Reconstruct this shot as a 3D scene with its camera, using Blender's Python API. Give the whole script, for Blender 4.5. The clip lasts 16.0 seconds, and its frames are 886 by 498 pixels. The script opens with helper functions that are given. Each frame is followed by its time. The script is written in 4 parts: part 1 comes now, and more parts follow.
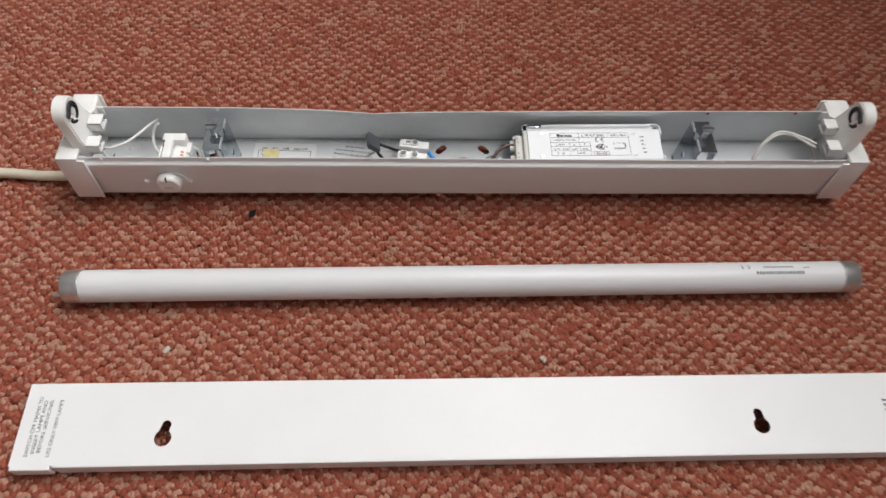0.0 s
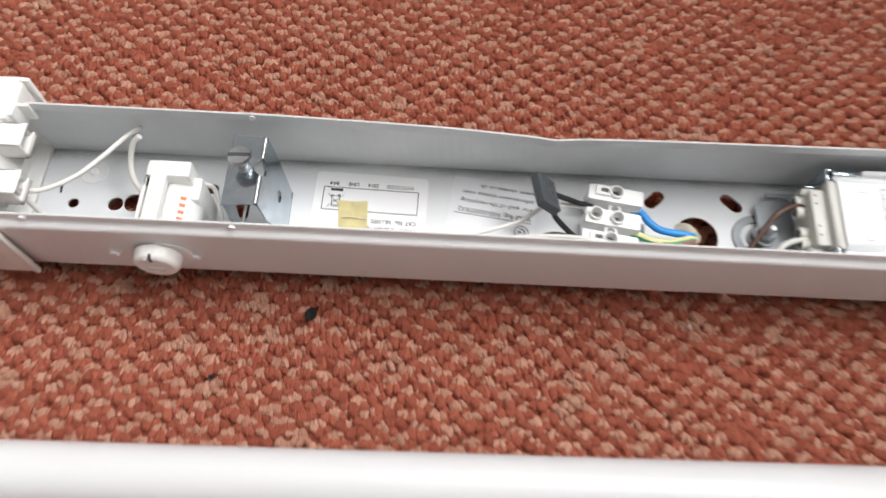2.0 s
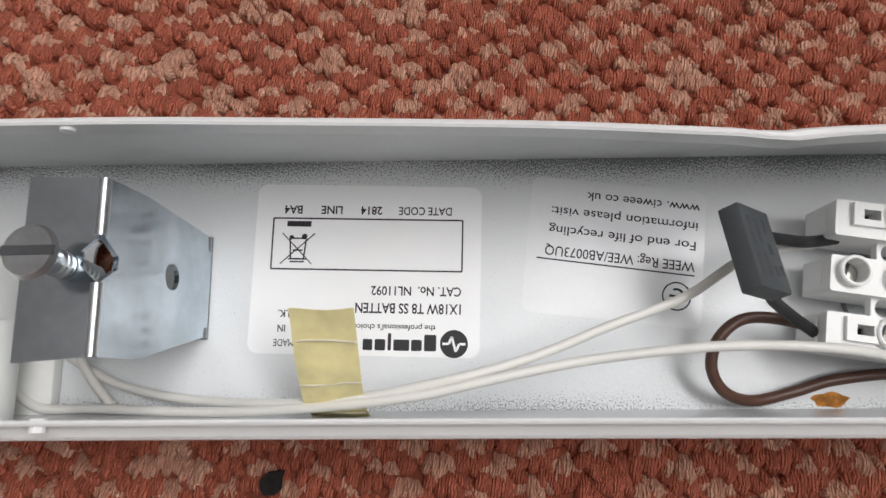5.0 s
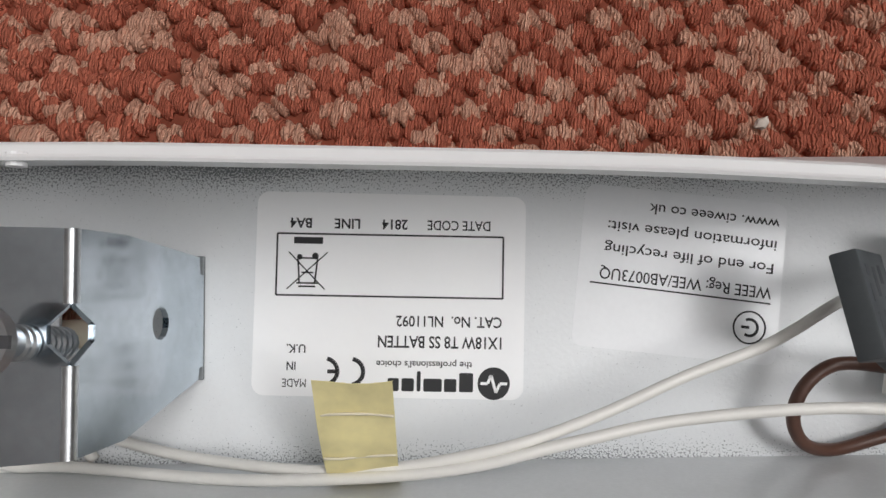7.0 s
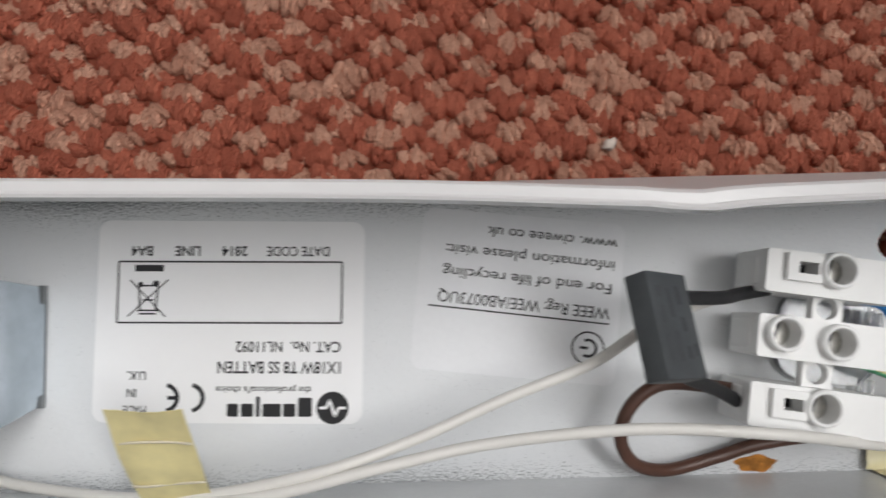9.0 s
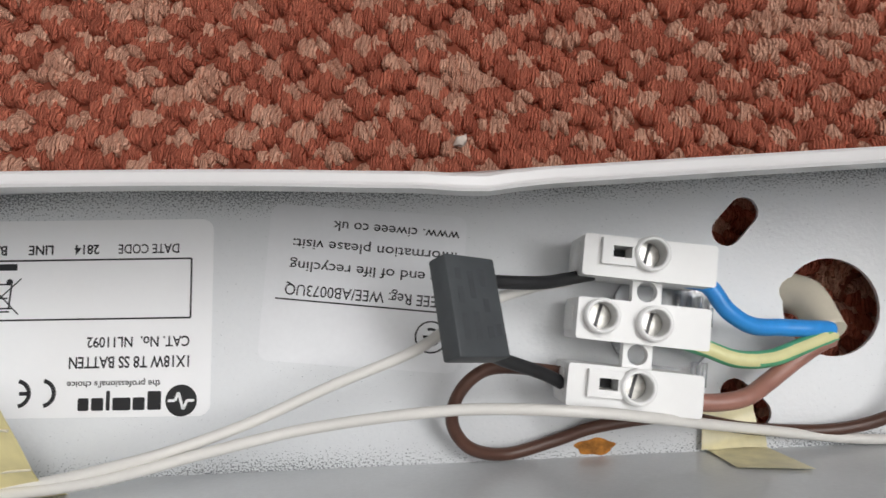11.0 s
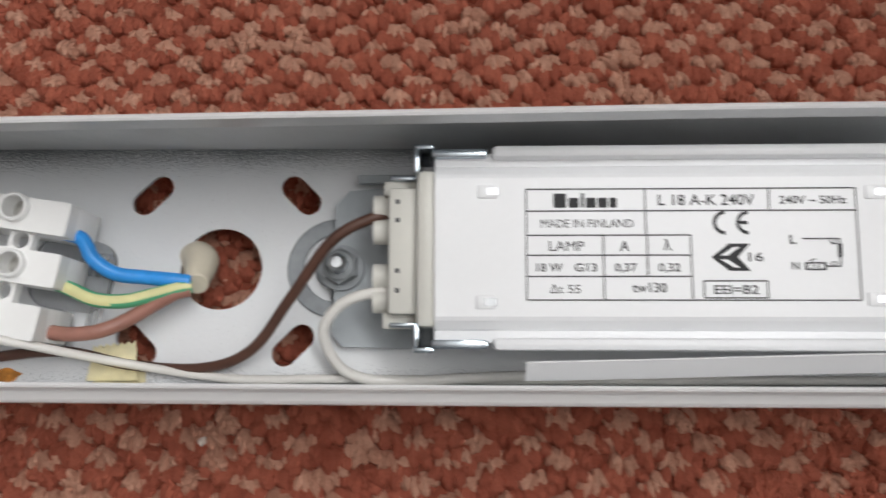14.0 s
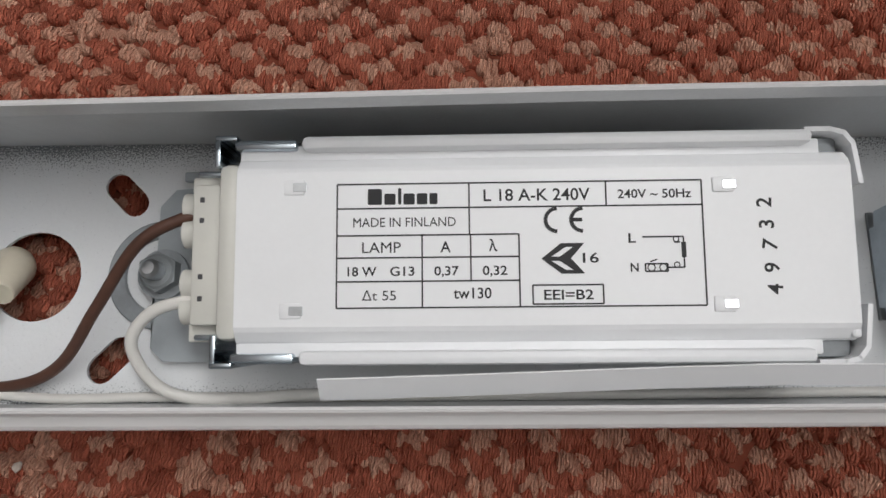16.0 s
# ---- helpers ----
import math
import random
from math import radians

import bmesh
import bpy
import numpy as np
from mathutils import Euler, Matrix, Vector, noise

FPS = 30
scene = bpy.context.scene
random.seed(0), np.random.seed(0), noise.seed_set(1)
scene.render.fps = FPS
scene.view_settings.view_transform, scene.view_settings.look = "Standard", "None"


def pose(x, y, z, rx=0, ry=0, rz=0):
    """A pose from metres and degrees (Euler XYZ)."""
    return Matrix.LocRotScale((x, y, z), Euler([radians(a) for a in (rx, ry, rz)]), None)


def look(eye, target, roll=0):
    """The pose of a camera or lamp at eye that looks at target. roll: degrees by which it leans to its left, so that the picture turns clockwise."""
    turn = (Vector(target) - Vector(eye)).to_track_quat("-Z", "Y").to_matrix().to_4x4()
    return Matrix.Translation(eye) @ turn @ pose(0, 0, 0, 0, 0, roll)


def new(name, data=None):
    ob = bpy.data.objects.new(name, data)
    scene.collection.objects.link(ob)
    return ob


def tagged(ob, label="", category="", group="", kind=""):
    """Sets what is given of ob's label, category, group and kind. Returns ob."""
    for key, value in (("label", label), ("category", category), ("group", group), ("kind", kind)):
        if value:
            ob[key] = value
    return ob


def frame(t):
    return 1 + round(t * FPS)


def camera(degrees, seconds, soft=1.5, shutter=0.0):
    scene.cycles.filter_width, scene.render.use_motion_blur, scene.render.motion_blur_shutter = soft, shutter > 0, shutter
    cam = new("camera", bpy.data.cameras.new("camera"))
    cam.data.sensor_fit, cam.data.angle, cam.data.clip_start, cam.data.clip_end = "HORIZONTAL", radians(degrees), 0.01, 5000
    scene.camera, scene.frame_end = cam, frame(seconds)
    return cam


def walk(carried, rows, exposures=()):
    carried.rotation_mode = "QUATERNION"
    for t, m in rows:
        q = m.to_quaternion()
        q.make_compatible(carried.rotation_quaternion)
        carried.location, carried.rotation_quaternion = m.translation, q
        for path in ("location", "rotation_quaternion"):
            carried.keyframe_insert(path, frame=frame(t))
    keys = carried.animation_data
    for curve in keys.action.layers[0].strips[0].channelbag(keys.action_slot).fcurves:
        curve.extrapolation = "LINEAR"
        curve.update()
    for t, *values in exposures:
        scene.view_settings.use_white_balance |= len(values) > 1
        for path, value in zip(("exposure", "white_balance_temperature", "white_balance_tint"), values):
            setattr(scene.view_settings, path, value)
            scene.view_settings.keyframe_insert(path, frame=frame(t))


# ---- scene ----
cam = camera(64.1, 16.0, shutter=0.4)
PATH = [
    (0, (-0.03399, -0.34972, 0.44634), (-0.0167, -0.13811, 0.10734), 3.891),
    (0.5, (-0.04274, -0.30838, 0.40846), (-0.031, -0.1046, 0.06446), 3.521),
    (1, (-0.06892, -0.26542, 0.38517), (-0.06591, -0.07296, 0.03453), 2.449),
    (1.5, (-0.09325, -0.20608, 0.33706), (-0.08081, -0.00808, -0.01028), 5.503),
    (2, (-0.10854, -0.14105, 0.27449), (-0.10052, 0.03396, -0.0851), 5.092),
    (2.5, (-0.13012, -0.10607, 0.21937), (-0.1284, 0.07319, -0.13821), 3.011),
    (2.8, (-0.149, -0.102, 0.203), (-0.14241, 0.0934, -0.14562), 6.1),
    (3, (-0.14839, -0.09997, 0.18729), (-0.16116, 0.08726, -0.16595), 0.105),
    (3.5, (-0.17207, -0.10061, 0.16874), (-0.16239, 0.08429, -0.18582), 5.985),
    (4, (-0.16444, -0.0942, 0.16369), (-0.14594, 0.09151, -0.1901), 5.924),
    (4.5, (-0.12952, -0.05584, 0.16858), (-0.12893, 0.0875, -0.20486), 0.005),
    (5, (-0.11432, -0.02059, 0.157), (-0.12506, 0.05607, -0.23544), -8.487),
    (7.5, (-0.12942, 0.00567, 0.13608), (-0.1204, 0.02699, -0.26325), 22.401),
    (8, (-0.12982, 0.00482, 0.13523), (-0.119, 0.02642, -0.26404), 26.262),
    (8.5, (-0.12353, 0.00462, 0.13754), (-0.0981, 0.0337, -0.26059), 40.900),
    (9, (-0.09626, 0.00639, 0.13852), (-0.09423, 0.03722, -0.26029), 2.341),
    (11.5, (-0.05436, -0.00488, 0.1453), (-0.04969, 0.04817, -0.25114), 2.500),
    (12, (-0.02941, -0.01069, 0.15301), (-0.0282, 0.05255, -0.24196), -0.844),
    (12.5, (-0.01232, -0.01377, 0.15164), (-0.0129, 0.04922, -0.24337), -2.396),
    (13, (-0.00452, -0.01497, 0.15335), (-0.01125, 0.04932, -0.24139), -7.740),
    (13.5, (0.02674, -0.01877, 0.1588), (0.01783, 0.05127, -0.23491), -8.363),
    (14, (0.05798, -0.02653, 0.16436), (0.05127, 0.05174, -0.22785), -4.835),
    (14.5, (0.08069, -0.0297, 0.1596), (0.07945, 0.05055, -0.23227), -1.084),
    (15, (0.08836, -0.03004, 0.15685), (0.08654, 0.05008, -0.23504), -1.830),
    (15.5, (0.08836, -0.02765, 0.15431), (0.08428, 0.05543, -0.23694), -2.845),
    (16, (0.08972, -0.02448, 0.1502), (0.08643, 0.05702, -0.2414), -2.812),
]
EXPOSURES = [(0.0, -0.77), (0.5, -0.78), (1.0, -0.82), (1.5, -0.32), (2.0, -0.38), (2.5, -0.38), (3.0, -0.4), (4.0, -0.46), (4.5, -0.62), (5.0, -0.86), (8.0, -1.06), (9.0, -1.06), (11.5, -0.9), (12.5, -0.86), (13.5, -0.88), (14.5, -1.04), (16.0, -1.16)]
walk(cam, [(t, look(eye, target, roll)) for t, eye, target, roll in PATH], EXPOSURES)

# ---- world, window light ----
world = bpy.data.worlds.new("world")
scene.world = world
world.use_nodes = True
world.node_tree.nodes["Background"].inputs[0].default_value = (0.75, 0.85, 1.0, 1)
world.node_tree.nodes["Background"].inputs[1].default_value = 0.3


def area_lamp(name, m, w, h, watts, colour):
    lamp = bpy.data.lights.new(name, "AREA")
    lamp.shape, lamp.size, lamp.size_y, lamp.energy, lamp.color = "RECTANGLE", w, h, watts, colour
    ob = new(name, lamp)
    ob.matrix_world = m
    return ob


# one tall window, unseen, beyond and behind the far end; its close wall darkens carpet
WIN_TURN = 32.0
WN = Vector((math.cos(radians(WIN_TURN)), math.sin(radians(WIN_TURN)), 0))
WIN_U, WIN_LOW, WIN_TOP, WIN_HALF = 0.66, 1.3, 2.37, 0.8
eye = WN * (WIN_U + 0.06) + Vector((0, 0, (WIN_LOW + WIN_TOP) / 2))
area_lamp("window_daylight", look(eye, eye - WN), 2 * WIN_HALF, WIN_TOP - WIN_LOW, 138.0, (0.99, 0.985, 0.985))

# ---- materials ----
MM = 0.001


def material(name, base, rough=0.5, metal=0.0, vary=0.12, scale=60.0, bump=0.0, bump_scale=900.0, coat=0.0, spec=0.5):
    """A surface with colour variation at two scales and a fine relief."""
    m = bpy.data.materials.new(name)
    m.use_nodes = True
    nt = m.node_tree
    bsdf = nt.nodes["Principled BSDF"]
    bsdf.inputs["Roughness"].default_value = rough
    bsdf.inputs["Metallic"].default_value = metal
    bsdf.inputs["Coat Weight"].default_value = coat
    bsdf.inputs["Specular IOR Level"].default_value = spec
    co = nt.nodes.new("ShaderNodeTexCoord")
    big = nt.nodes.new("ShaderNodeTexNoise")
    big.inputs["Scale"].default_value = scale
    big.inputs["Detail"].default_value = 4
    fine = nt.nodes.new("ShaderNodeTexNoise")
    fine.inputs["Scale"].default_value = bump_scale
    fine.inputs["Detail"].default_value = 3
    for n in (big, fine):
        nt.links.new(co.outputs["Object"], n.inputs["Vector"])
    add = nt.nodes.new("ShaderNodeMath")
    add.operation = "MULTIPLY_ADD"
    add.inputs[1].default_value = 0.35
    nt.links.new(fine.outputs["Fac"], add.inputs[0])
    nt.links.new(big.outputs["Fac"], add.inputs[2])
    ramp = nt.nodes.new("ShaderNodeValToRGB")
    ramp.color_ramp.elements[0].position, ramp.color_ramp.elements[1].position = 0.4, 0.9
    ramp.color_ramp.elements[0].color = (*[c * (1 - vary) for c in base], 1)
    ramp.color_ramp.elements[1].color = (*[min(1, c * (1 + 0.6 * vary)) for c in base], 1)
    nt.links.new(add.outputs[0], ramp.inputs[0])
    nt.links.new(ramp.outputs[0], bsdf.inputs["Base Color"])
    if bump:
        b = nt.nodes.new("ShaderNodeBump")
        b.inputs["Strength"].default_value = bump
        b.inputs["Distance"].default_value = 0.0004
        nt.links.new(fine.outputs["Fac"], b.inputs["Height"])
        nt.links.new(b.outputs[0], bsdf.inputs["Normal"])
    return m


def yarn(name, base, dark):
    """Twisted tuft yarn: every tuft its own tone, strands as ridges across it."""
    m = material(name, base, rough=0.95, spec=0.12)
    nt = m.node_tree
    bsdf = nt.nodes["Principled BSDF"]
    co = nt.nodes["Texture Coordinate"]
    geo = nt.nodes.new("ShaderNodeNewGeometry")
    mapping = nt.nodes.new("ShaderNodeMapping")
    mapping.inputs["Rotation"].default_value = (0, 0, radians(8))
    nt.links.new(co.outputs["Object"], mapping.inputs["Vector"])
    wave = nt.nodes.new("ShaderNodeTexWave")
    wave.inputs["Scale"].default_value = 520.0
    wave.inputs["Distortion"].default_value = 5.0
    wave.inputs["Detail"].default_value = 3.0
    wave.inputs["Detail Scale"].default_value = 1.6
    nt.links.new(mapping.outputs[0], wave.inputs["Vector"])
    off = nt.nodes.new("ShaderNodeMath")
    off.operation = "MULTIPLY"
    off.inputs[1].default_value = 40.0
    nt.links.new(geo.outputs["Random Per Island"], off.inputs[0])
    nt.links.new(off.outputs[0], wave.inputs["Phase Offset"])
    fibre = nt.nodes.new("ShaderNodeTexNoise")
    fibre.inputs["Scale"].default_value = 2200.0
    fibre.inputs["Detail"].default_value = 4.0
    nt.links.new(co.outputs["Object"], fibre.inputs["Vector"])
    tone = nt.nodes.new("ShaderNodeMix")
    tone.data_type = "RGBA"
    tone.inputs[6].default_value = (*dark, 1)
    tone.inputs[7].default_value = (*base, 1)
    s = nt.nodes.new("ShaderNodeMath")
    s.operation = "MULTIPLY_ADD"
    s.inputs[1].default_value = 0.55
    nt.links.new(geo.outputs["Random Per Island"], s.inputs[0])
    s2 = nt.nodes.new("ShaderNodeMath")
    s2.operation = "MULTIPLY"
    s2.inputs[1].default_value = 0.9
    nt.links.new(fibre.outputs["Fac"], s2.inputs[0])
    nt.links.new(s2.outputs[0], s.inputs[2])
    nt.links.new(s.outputs[0], tone.inputs[0])
    nt.links.new(tone.outputs[2], bsdf.inputs["Base Color"])
    h = nt.nodes.new("ShaderNodeMath")
    h.operation = "MULTIPLY_ADD"
    h.inputs[1].default_value = 0.6
    nt.links.new(fibre.outputs["Fac"], h.inputs[0])
    nt.links.new(wave.outputs["Fac"], h.inputs[2])
    b = nt.nodes.new("ShaderNodeBump")
    b.inputs["Strength"].default_value = 1.0
    b.inputs["Distance"].default_value = 0.0006
    nt.links.new(h.outputs[0], b.inputs["Height"])
    nt.links.new(b.outputs[0], bsdf.inputs["Normal"])
    return m


def oversprayed():
    """Zinc-grey sheet inside the channel, misted with white paint that thins out to specks towards the folds."""
    m = material("oversprayed_steel", (0.745, 0.76, 0.775), rough=0.34, vary=0.05, scale=25, bump=0.12, bump_scale=1500)
    nt = m.node_tree
    bsdf = nt.nodes["Principled BSDF"]
    ramp = nt.nodes["Color Ramp"]
    co = nt.nodes["Texture Coordinate"]
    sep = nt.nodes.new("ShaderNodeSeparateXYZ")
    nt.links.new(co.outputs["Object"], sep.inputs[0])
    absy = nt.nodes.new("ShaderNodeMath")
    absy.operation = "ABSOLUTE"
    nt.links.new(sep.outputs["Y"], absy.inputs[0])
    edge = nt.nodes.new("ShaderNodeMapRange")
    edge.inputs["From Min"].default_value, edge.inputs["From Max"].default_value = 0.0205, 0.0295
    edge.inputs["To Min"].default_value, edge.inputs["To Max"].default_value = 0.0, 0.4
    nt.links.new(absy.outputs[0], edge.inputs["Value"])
    cloud = nt.nodes.new("ShaderNodeTexNoise")
    cloud.inputs["Scale"].default_value = 22.0
    nt.links.new(co.outputs["Object"], cloud.inputs["Vector"])
    speck = nt.nodes.new("ShaderNodeTexNoise")
    speck.inputs["Scale"].default_value = 3000.0
    speck.inputs["Detail"].default_value = 2.0
    nt.links.new(co.outputs["Object"], speck.inputs["Vector"])
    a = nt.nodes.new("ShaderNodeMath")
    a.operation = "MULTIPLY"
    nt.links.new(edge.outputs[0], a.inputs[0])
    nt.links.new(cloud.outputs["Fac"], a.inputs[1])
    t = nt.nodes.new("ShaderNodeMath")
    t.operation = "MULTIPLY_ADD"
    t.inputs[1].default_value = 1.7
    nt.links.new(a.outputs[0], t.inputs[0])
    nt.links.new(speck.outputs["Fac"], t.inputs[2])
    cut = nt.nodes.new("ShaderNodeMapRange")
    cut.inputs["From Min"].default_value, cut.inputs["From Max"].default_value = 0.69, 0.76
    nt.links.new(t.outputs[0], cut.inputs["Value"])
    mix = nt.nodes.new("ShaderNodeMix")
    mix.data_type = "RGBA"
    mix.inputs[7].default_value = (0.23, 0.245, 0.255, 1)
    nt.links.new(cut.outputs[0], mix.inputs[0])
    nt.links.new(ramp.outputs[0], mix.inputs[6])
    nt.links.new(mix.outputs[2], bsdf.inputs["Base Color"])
    return m


WHITE = material("white_enamel", (0.81, 0.808, 0.81), rough=0.42, vary=0.03, scale=20, bump=0.03, bump_scale=600)
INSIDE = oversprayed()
GREYWALL = material("thin_grey_primer", (0.7, 0.715, 0.725), rough=0.27, vary=0.1, scale=30, bump=0.08, bump_scale=1200)
PLASTIC = material("white_plastic", (0.87, 0.865, 0.84), rough=0.38, vary=0.04, scale=80)
BLOCK = material("block_plastic", (0.9, 0.9, 0.89), rough=0.42, vary=0.03, scale=120)
CONN = material("connector_plastic", (0.66, 0.65, 0.6), rough=0.45, vary=0.05, scale=120)
CREAM = material("cream_flex", (0.66, 0.6, 0.48), rough=0.5, vary=0.08, scale=90)
ZINC = material("zinc_plate", (0.5, 0.56, 0.61), rough=0.15, metal=1.0, vary=0.2, scale=90, bump=0.06, bump_scale=500)
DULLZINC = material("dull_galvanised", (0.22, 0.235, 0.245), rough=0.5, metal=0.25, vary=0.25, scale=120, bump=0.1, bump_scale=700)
STEEL = material("bright_steel", (0.58, 0.6, 0.62), rough=0.32, metal=1.0, vary=0.2, scale=300)
ALU = material("aluminium_cap", (0.66, 0.66, 0.65), rough=0.34, metal=0.85, vary=0.15, scale=150)
GLASS = material("phosphor_glass", (0.72, 0.72, 0.73), rough=0.38, vary=0.02, scale=15)
BALLAST = material("ballast_paint", (0.9, 0.91, 0.925), rough=0.4, vary=0.03, scale=40, bump=0.05, bump_scale=900)
CORE = material("dark_core", (0.06, 0.06, 0.065), rough=0.5, vary=0.3, scale=200)
BLACK = material("black_ink", (0.012, 0.012, 0.014), rough=0.6, vary=0.2, scale=400)
INK = material("grey_ink", (0.16, 0.16, 0.17), rough=0.6, vary=0.2, scale=400)
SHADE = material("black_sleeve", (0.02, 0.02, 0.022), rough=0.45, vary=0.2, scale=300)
BRASS = material("tarnished_screw", (0.5, 0.49, 0.46), rough=0.3, metal=0.9, vary=0.4, scale=500)
GREY = material("grey_epoxy", (0.07, 0.077, 0.083), rough=0.5, vary=0.15, scale=200, bump=0.06, bump_scale=1200)
LABEL = material("white_sticker", (0.9, 0.9, 0.91), rough=0.35, vary=0.02, scale=60)
FOIL = material("clear_sticker", (0.84, 0.85, 0.87), rough=0.22, vary=0.05, scale=60)
TAPE = material("yellowed_tape", (0.78, 0.69, 0.36), rough=0.45, vary=0.22, scale=110, bump=0.15, bump_scale=400)
WIRE = material("white_wire", (0.78, 0.76, 0.72), rough=0.4, vary=0.05, scale=100)
BLUE = material("blue_wire", (0.035, 0.3, 0.78), rough=0.35, vary=0.15, scale=200)
BROWN = material("brown_wire", (0.1, 0.045, 0.03), rough=0.4, vary=0.2, scale=200)
ROSE = material("light_brown_wire", (0.36, 0.17, 0.13), rough=0.4, vary=0.15, scale=200)
YELLOW = material("yellow_wire", (0.74, 0.71, 0.36), rough=0.4, vary=0.1, scale=200)
GREEN = material("green_stripe", (0.1, 0.42, 0.22), rough=0.4, vary=0.1, scale=200)
ORANGE = material("orange_print", (0.75, 0.2, 0.08), rough=0.5, vary=0.1, scale=300)
TAPE2 = material("pale_tape", (0.82, 0.75, 0.48), rough=0.4, vary=0.25, scale=160, bump=0.15, bump_scale=400)
BOSS = material("bare_ring", (0.29, 0.31, 0.325), rough=0.5, metal=0.25, vary=0.25, scale=150, bump=0.1, bump_scale=700)
FOOT = material("grey_foot", (0.36, 0.39, 0.41), rough=0.5, metal=0.2, vary=0.12, scale=90, bump=0.06, bump_scale=600)
RUST = material("rust", (0.55, 0.22, 0.035), rough=0.85, vary=0.6, scale=500, bump=0.4, bump_scale=1500)
CHIP = material("dark_chip", (0.022, 0.02, 0.02), rough=0.9, vary=0.4, scale=400, bump=0.3, spec=0.1)
LINT = material("pale_lint", (0.58, 0.5, 0.44), rough=0.95, vary=0.3, scale=500)
# paint of the unseen walls, kept dark to weaken the fill light
WALLPAINT = material("wall_paint", (0.27, 0.265, 0.255), rough=0.8, vary=0.05, scale=3)
CEILPAINT = material("ceiling_paint", (0.6, 0.595, 0.58), rough=0.85, vary=0.03, scale=3)
BACKING = material("carpet_backing", (0.2, 0.055, 0.033), rough=0.95, vary=0.4, scale=150, bump=0.8, bump_scale=250, spec=0.1)
TAN = yarn("tan_yarn", (0.79, 0.44, 0.315), (0.48, 0.207, 0.138))
RED = yarn("red_yarn", (0.585, 0.176, 0.11), (0.32, 0.077, 0.047))
DARKPRINT = material("dark_print", (0.06, 0.064, 0.07), rough=0.6, vary=0.2, scale=300)
CLEAR = material("clear_plastic", (0.8, 0.82, 0.84), rough=0.15, vary=0.02)
CLEAR.node_tree.nodes["Principled BSDF"].inputs["Transmission Weight"].default_value = 0.85


# ---- building helpers (plan numbers in millimetres) ----
def part(name, bm, mat, parent=None, label="", smooth=False):
    """Links a bmesh, in millimetres, as one mesh object under its parent."""
    me = bpy.data.meshes.new(name)
    bmesh.ops.recalc_face_normals(bm, faces=bm.faces)
    bm.transform(Matrix.Diagonal((MM, MM, MM, 1)))
    bm.to_mesh(me)
    bm.free()
    for m in (mat if isinstance(mat, (list, tuple)) else [mat]):
        me.materials.append(m)
    if smooth:
        me.polygons.foreach_set("use_smooth", [True] * len(me.polygons))
        me.set_sharp_from_angle(angle=radians(38))
    ob = new(name, me)
    if parent is not None:
        ob.parent = parent
    return tagged(ob, label) if label else ob


def thing(name, label, category, group="", kind=""):
    return tagged(new(name), label, category, group, kind)


def box(bm, x0, x1, y0, y1, z0, z1, bevel=0.0, m=None, seg=2):
    r = bmesh.ops.create_cube(bm, size=1.0)
    vs = r["verts"]
    for v in vs:
        v.co = Vector(((x0 + x1) / 2 + v.co.x * (x1 - x0), (y0 + y1) / 2 + v.co.y * (y1 - y0), (z0 + z1) / 2 + v.co.z * (z1 - z0)))
    if m is not None:
        bmesh.ops.transform(bm, matrix=m, verts=vs)
    if bevel:
        es = list({e for v in vs for e in v.link_edges})
        bmesh.ops.bevel(bm, geom=es, offset=bevel, segments=seg, affect="EDGES", profile=0.5)
    return bm


def cyl(bm, a, b, r0, r1=None, seg=24, caps=True):
    """A cylinder or cone from point a to point b."""
    a, b = Vector(a), Vector(b)
    d = b - a
    m = Matrix.Translation((a + b) / 2) @ d.to_track_quat("Z", "Y").to_matrix().to_4x4()
    bmesh.ops.create_cone(bm, cap_ends=caps, segments=seg, radius1=r0, radius2=r0 if r1 is None else r1, depth=d.length, matrix=m)
    return bm


def ring(bm, c, r_in, r_out, z0, z1, seg=24):
    """An upright tube with a wall."""
    rows = []
    for r, z in ((r_in, z0), (r_out, z0), (r_out, z1 - 0.3), (r_out - 0.3, z1), (r_in + 0.2, z1), (r_in, z1 - 0.2)):
        rows.append([bm.verts.new((c[0] + r * math.cos(2 * math.pi * i / seg), c[1] + r * math.sin(2 * math.pi * i / seg), z)) for i in range(seg)])
    for k in range(len(rows)):
        p, q = rows[k], rows[(k + 1) % len(rows)]
        for i in range(seg):
            bm.faces.new((p[i], p[(i + 1) % seg], q[(i + 1) % seg], q[i]))
    return bm


def circle(cx, cy, r, seg=24):
    return [(cx + r * math.cos(2 * math.pi * i / seg), cy + r * math.sin(2 * math.pi * i / seg)) for i in range(seg)]


def slot(cx, cy, length, r, deg):
    a = radians(deg)
    pts = []
    for side in (0, 1):
        for i in range(9):
            b = -math.pi / 2 + math.pi * i / 8 + side * math.pi
            off = (length / 2 - r) * (1 if side == 0 else -1)
            x, y = off + r * math.cos(b), r * math.sin(b)
            pts.append((cx + x * math.cos(a) - y * math.sin(a), cy + x * math.sin(a) + y * math.cos(a)))
    return pts


def rounded(x0, x1, y0, y1, r, seg=5):
    pts = []
    for cx, cy, a0 in ((x1 - r, y1 - r, 0), (x0 + r, y1 - r, 90), (x0 + r, y0 + r, 180), (x1 - r, y0 + r, 270)):
        for i in range(seg + 1):
            a = radians(a0 + 90 * i / seg)
            pts.append((cx + r * math.cos(a), cy + r * math.sin(a)))
    return pts


